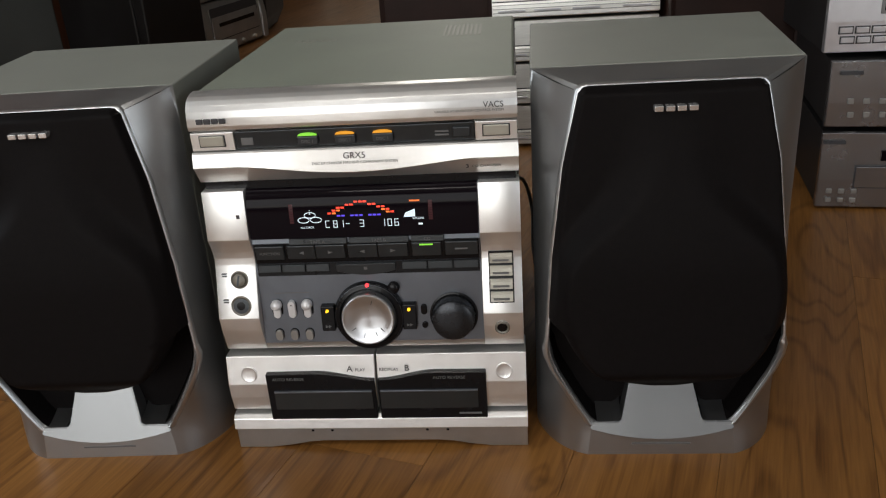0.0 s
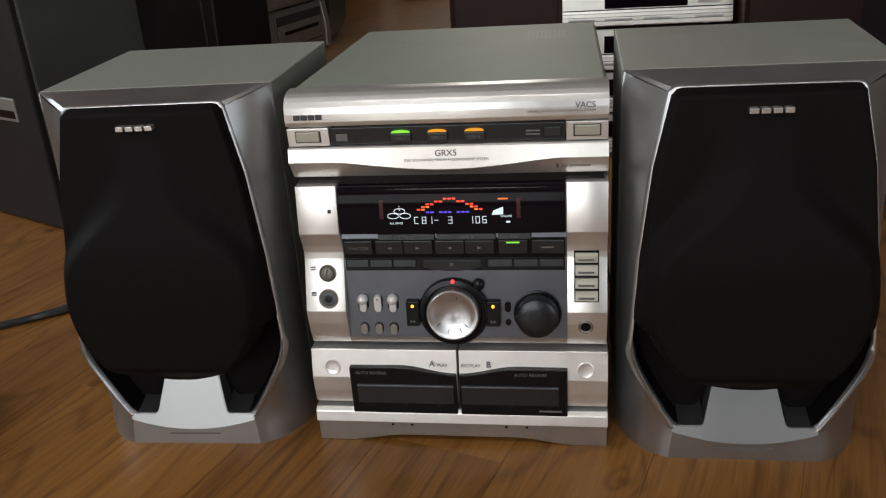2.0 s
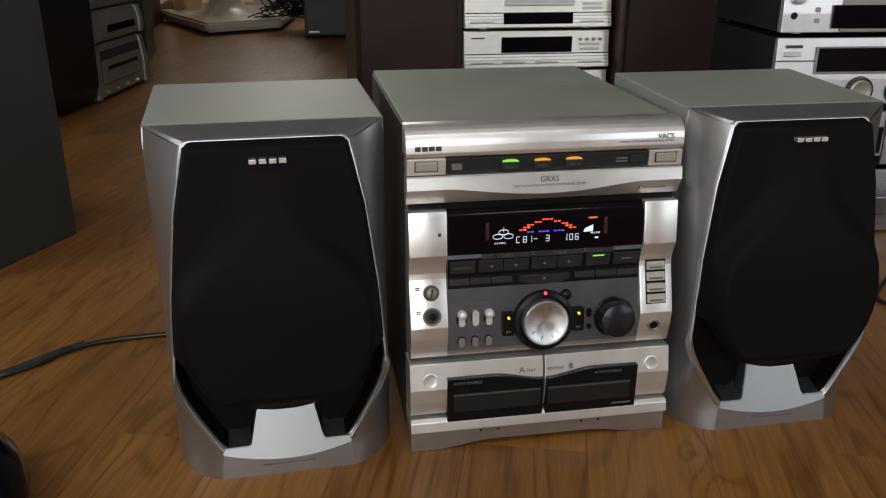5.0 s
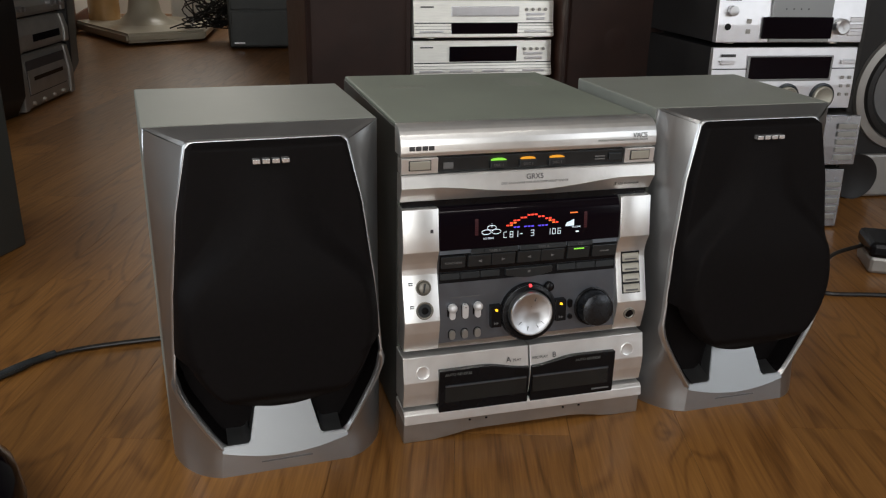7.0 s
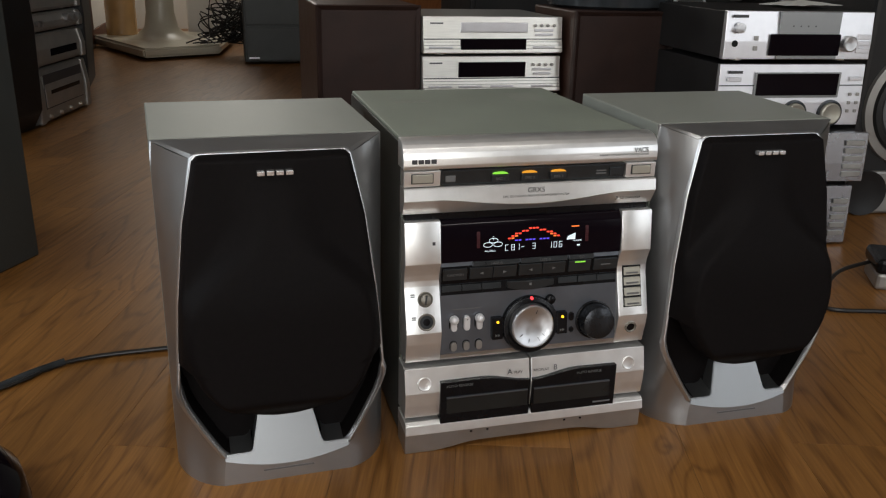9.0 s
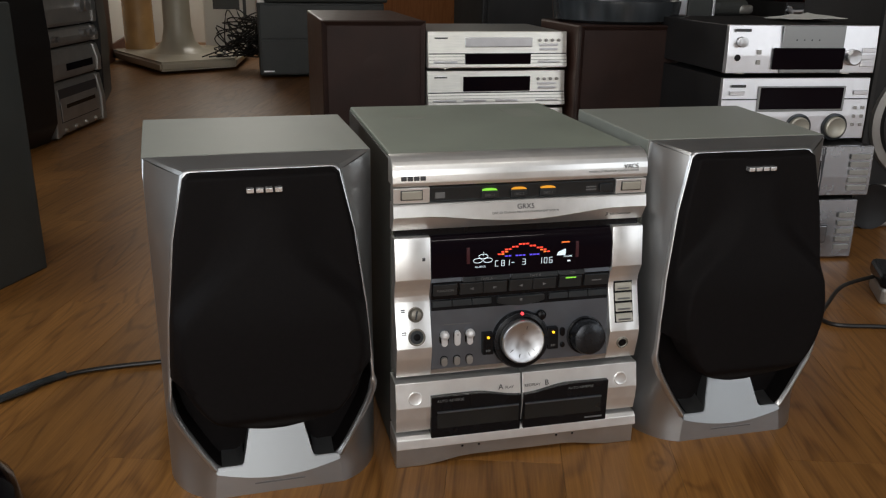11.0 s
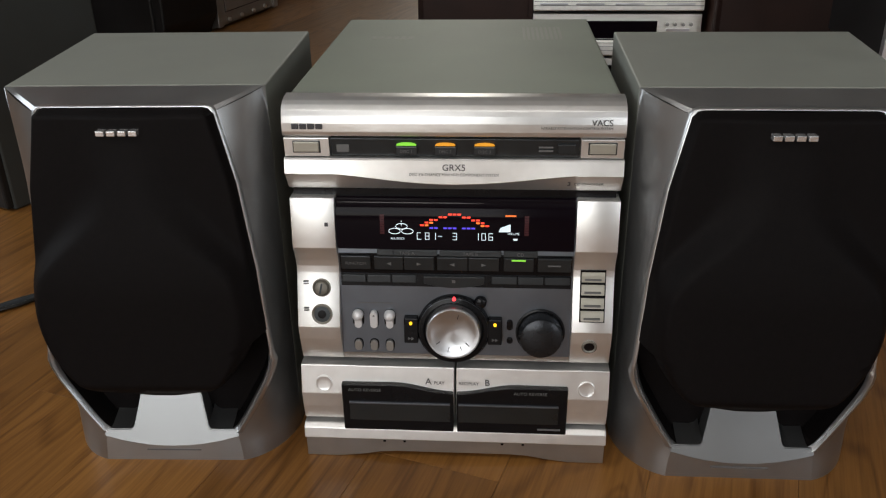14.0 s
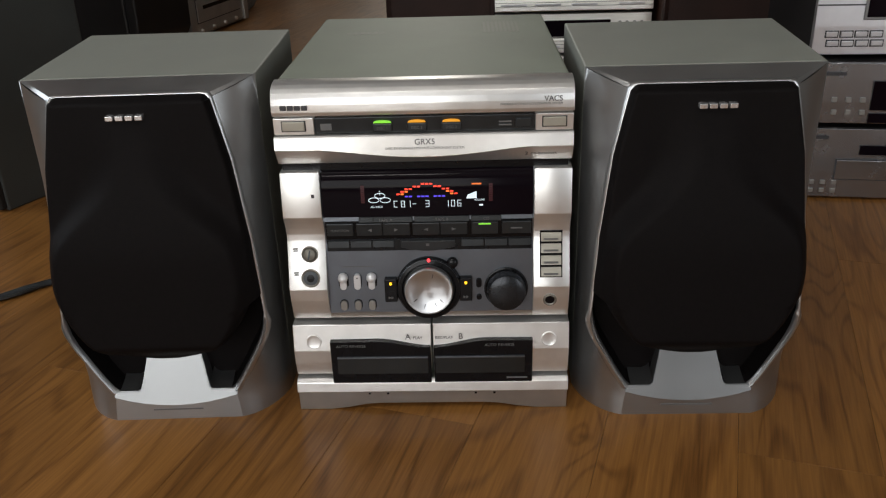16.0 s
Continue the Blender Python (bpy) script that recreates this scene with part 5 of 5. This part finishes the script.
part("body", box(-0.075, 0.085, 0, 0.25, 0, 0.41, 0.006), M_BOX, t)
t = thing("grey_pouch", "grey plastic pouch lying on a crate", "pouch", pose(1.085, 1.5, 0.41, 0, 0, 10))
part("body", box(-0.07, 0.06, -0.04, 0.1, 0, 0.045, 0.018, seg=3), M_GREYBOX, t)
part("flap", box(0.02, 0.07, -0.045, 0.08, 0.004, 0.03, 0.01, seg=3), M_ALU_D, t, "pale flap")
bm = bmesh.new()
f = bm.faces.new([bm.verts.new(c) for c in ((-0.085, 0.005, 0), (-0.06, -0.105, 0.004), (0.085, -0.03, 0.001), (0.07, 0.085, 0.006))])
bmesh.ops.subdivide_edges(bm, edges=bm.edges[:], cuts=4, use_grid_fill=True)
for v in bm.verts:
    v.co.z += 0.003 * noise.noise(v.co * 25)
bmesh.ops.solidify(bm, geom=bm.faces[:], thickness=0.0006)
pp = tagged(part("paper", bm, M_PAPER, None, "", True), "loose sheet of paper on the amplifier", "paper")
pp.matrix_world = pose(0.835, 0.775, 0.4405)

t = thing("power_adapter", "grey power brick with a black top on the floor", "adapter", pose(0.765, 0.36, 0, 0, 0, -28))
part("base", box(-0.005, 0.13, -0.055, 0.035, 0.0, 0.03, 0.006), M_ALU_D, t)
part("top", box(-0.008, 0.133, -0.058, 0.038, 0.028, 0.055, 0.008), M_BLACK, t)
tagged(part("cable", tube([(0.775, 0.37, 0.03), (0.7, 0.36, 0.02), (0.64, 0.318, 0.008), (0.597, 0.275, 0.004), (0.603, 0.245, 0.004), (0.66, 0.228, 0.004), (0.75, 0.205, 0.004), (0.95, 0.19, 0.004)], 0.0035, 8), M_CABLE, None, "", True), "black cable looping from the power brick over the floor", "cable", "floor cables")
LC = [(-0.2, 0.29, 0.004), (-0.33, 0.305, 0.004), (-0.41, 0.305, 0.004), (-0.5, 0.297, 0.004), (-0.55, 0.277, 0.004), (-0.59, 0.235, 0.004), (-0.75, 0.13, 0.004)]
t = thing("speaker_cable", "dark twin speaker cable on the floor", "cable", None, "floor cables")
part("strand", tube(LC, 0.0024, 8), M_CABLE, t, "", True)
part("strand", tube([(x + 0.002, y + 0.005, z - 0.001) for x, y, z in LC], 0.0024, 8), M_CABLE, t, "", True)
part("tie_sleeve", tube([(-0.535, 0.288, 0.005), (-0.57, 0.262, 0.005), (-0.605, 0.228, 0.005), (-0.65, 0.197, 0.005)], 0.0052, 8), M_SMOKE, t, "shiny plastic sleeve", True)
for sgn in (-1, 1):
    tagged(part("cable", tube([(sgn * 0.115, 0.359, 0.13), (sgn * 0.138, 0.395, 0.125), (sgn * 0.15, 0.4, 0.08), (sgn * 0.151, 0.37, 0.03), (sgn * 0.165, 0.32, 0.004), (sgn * 0.225, 0.28, 0.004)], 0.0024, 8), M_CABLE, None, "", True), "black speaker cable hanging behind the stereo unit", "cable", "floor cables")
t = thing("black_case", "rounded black plastic case on the floor", "case", pose(-0.61, -0.06, 0))
part("shell", lathe([(0.1, 0.0), (0.105, 0.02), (0.1, 0.05), (0.08, 0.075), (0.04, 0.085), (0, 0.087)], pose(0, 0, 0, -90), 40), M_GLOSS, t, "", True)

# ---- floor planks, laid askew to the walls ----
PW, PL, TURN = 0.1285, 1.38, -16
LAY = pose(0.3, -0.077, 0, 0, 0, TURN)
UNLAY = LAY.inverted()
ROOM = [UNLAY @ Vector((x, y, 0)) for x, y in ((FX0, FY0), (FX1, FY0), (FX1, FY1), (FX0, FY1))]


def clipped(poly):
    """The part of an (x, y) outline that lies within the room, in the planks' own axes."""
    for a, b in zip(ROOM, ROOM[1:] + ROOM[:1]):
        side = lambda p: (b.x - a.x) * (p[1] - a.y) - (b.y - a.y) * (p[0] - a.x)
        out = []
        for p, q in zip(poly, poly[1:] + poly[:1]):
            dp, dq = side(p), side(q)
            if dp >= 0:
                out.append(p)
            if dp * dq < 0:
                k = dp / (dp - dq)
                out.append((p[0] + (q[0] - p[0]) * k, p[1] + (q[1] - p[1]) * k))
        poly = out
        if len(poly) < 3:
            return []
    return poly


alike = None
for i in range(-48, 49):
    for k in range(-7, 8):
        x, y = i * PW, k * PL + (i * 0.47) % PL
        full = [(x, y), (x + PW - 0.0003, y), (x + PW - 0.0003, y + PL - 0.0003), (x, y + PL - 0.0003)]
        poly = clipped(full)
        if not poly:
            continue
        whole = all(abs(p[0] - q[0]) + abs(p[1] - q[1]) < 1e-6 for p, q in zip(poly, full)) and len(poly) == 4
        if whole and alike:
            p = new("plank", alike)
            p.parent = floor
        elif whole:
            p = part("plank", box(0, PW - 0.0003, 0, PL - 0.0003, -0.006, 0.0, 0.00015, seg=1), M_FLOOR, floor)
            alike = p.data
        else:
            bm = bmesh.new()
            f = bm.faces.new([bm.verts.new((u - x, v - y, 0)) for u, v in poly])
            r = bmesh.ops.extrude_face_region(bm, geom=[f])
            for v in r["geom"]:
                if isinstance(v, bmesh.types.BMVert):
                    v.co.z = -0.006
            bmesh.ops.recalc_face_normals(bm, faces=bm.faces[:])
            p = part("plank", bm, M_FLOOR, floor)
        p.matrix_basis = LAY @ pose(x, y, 0)
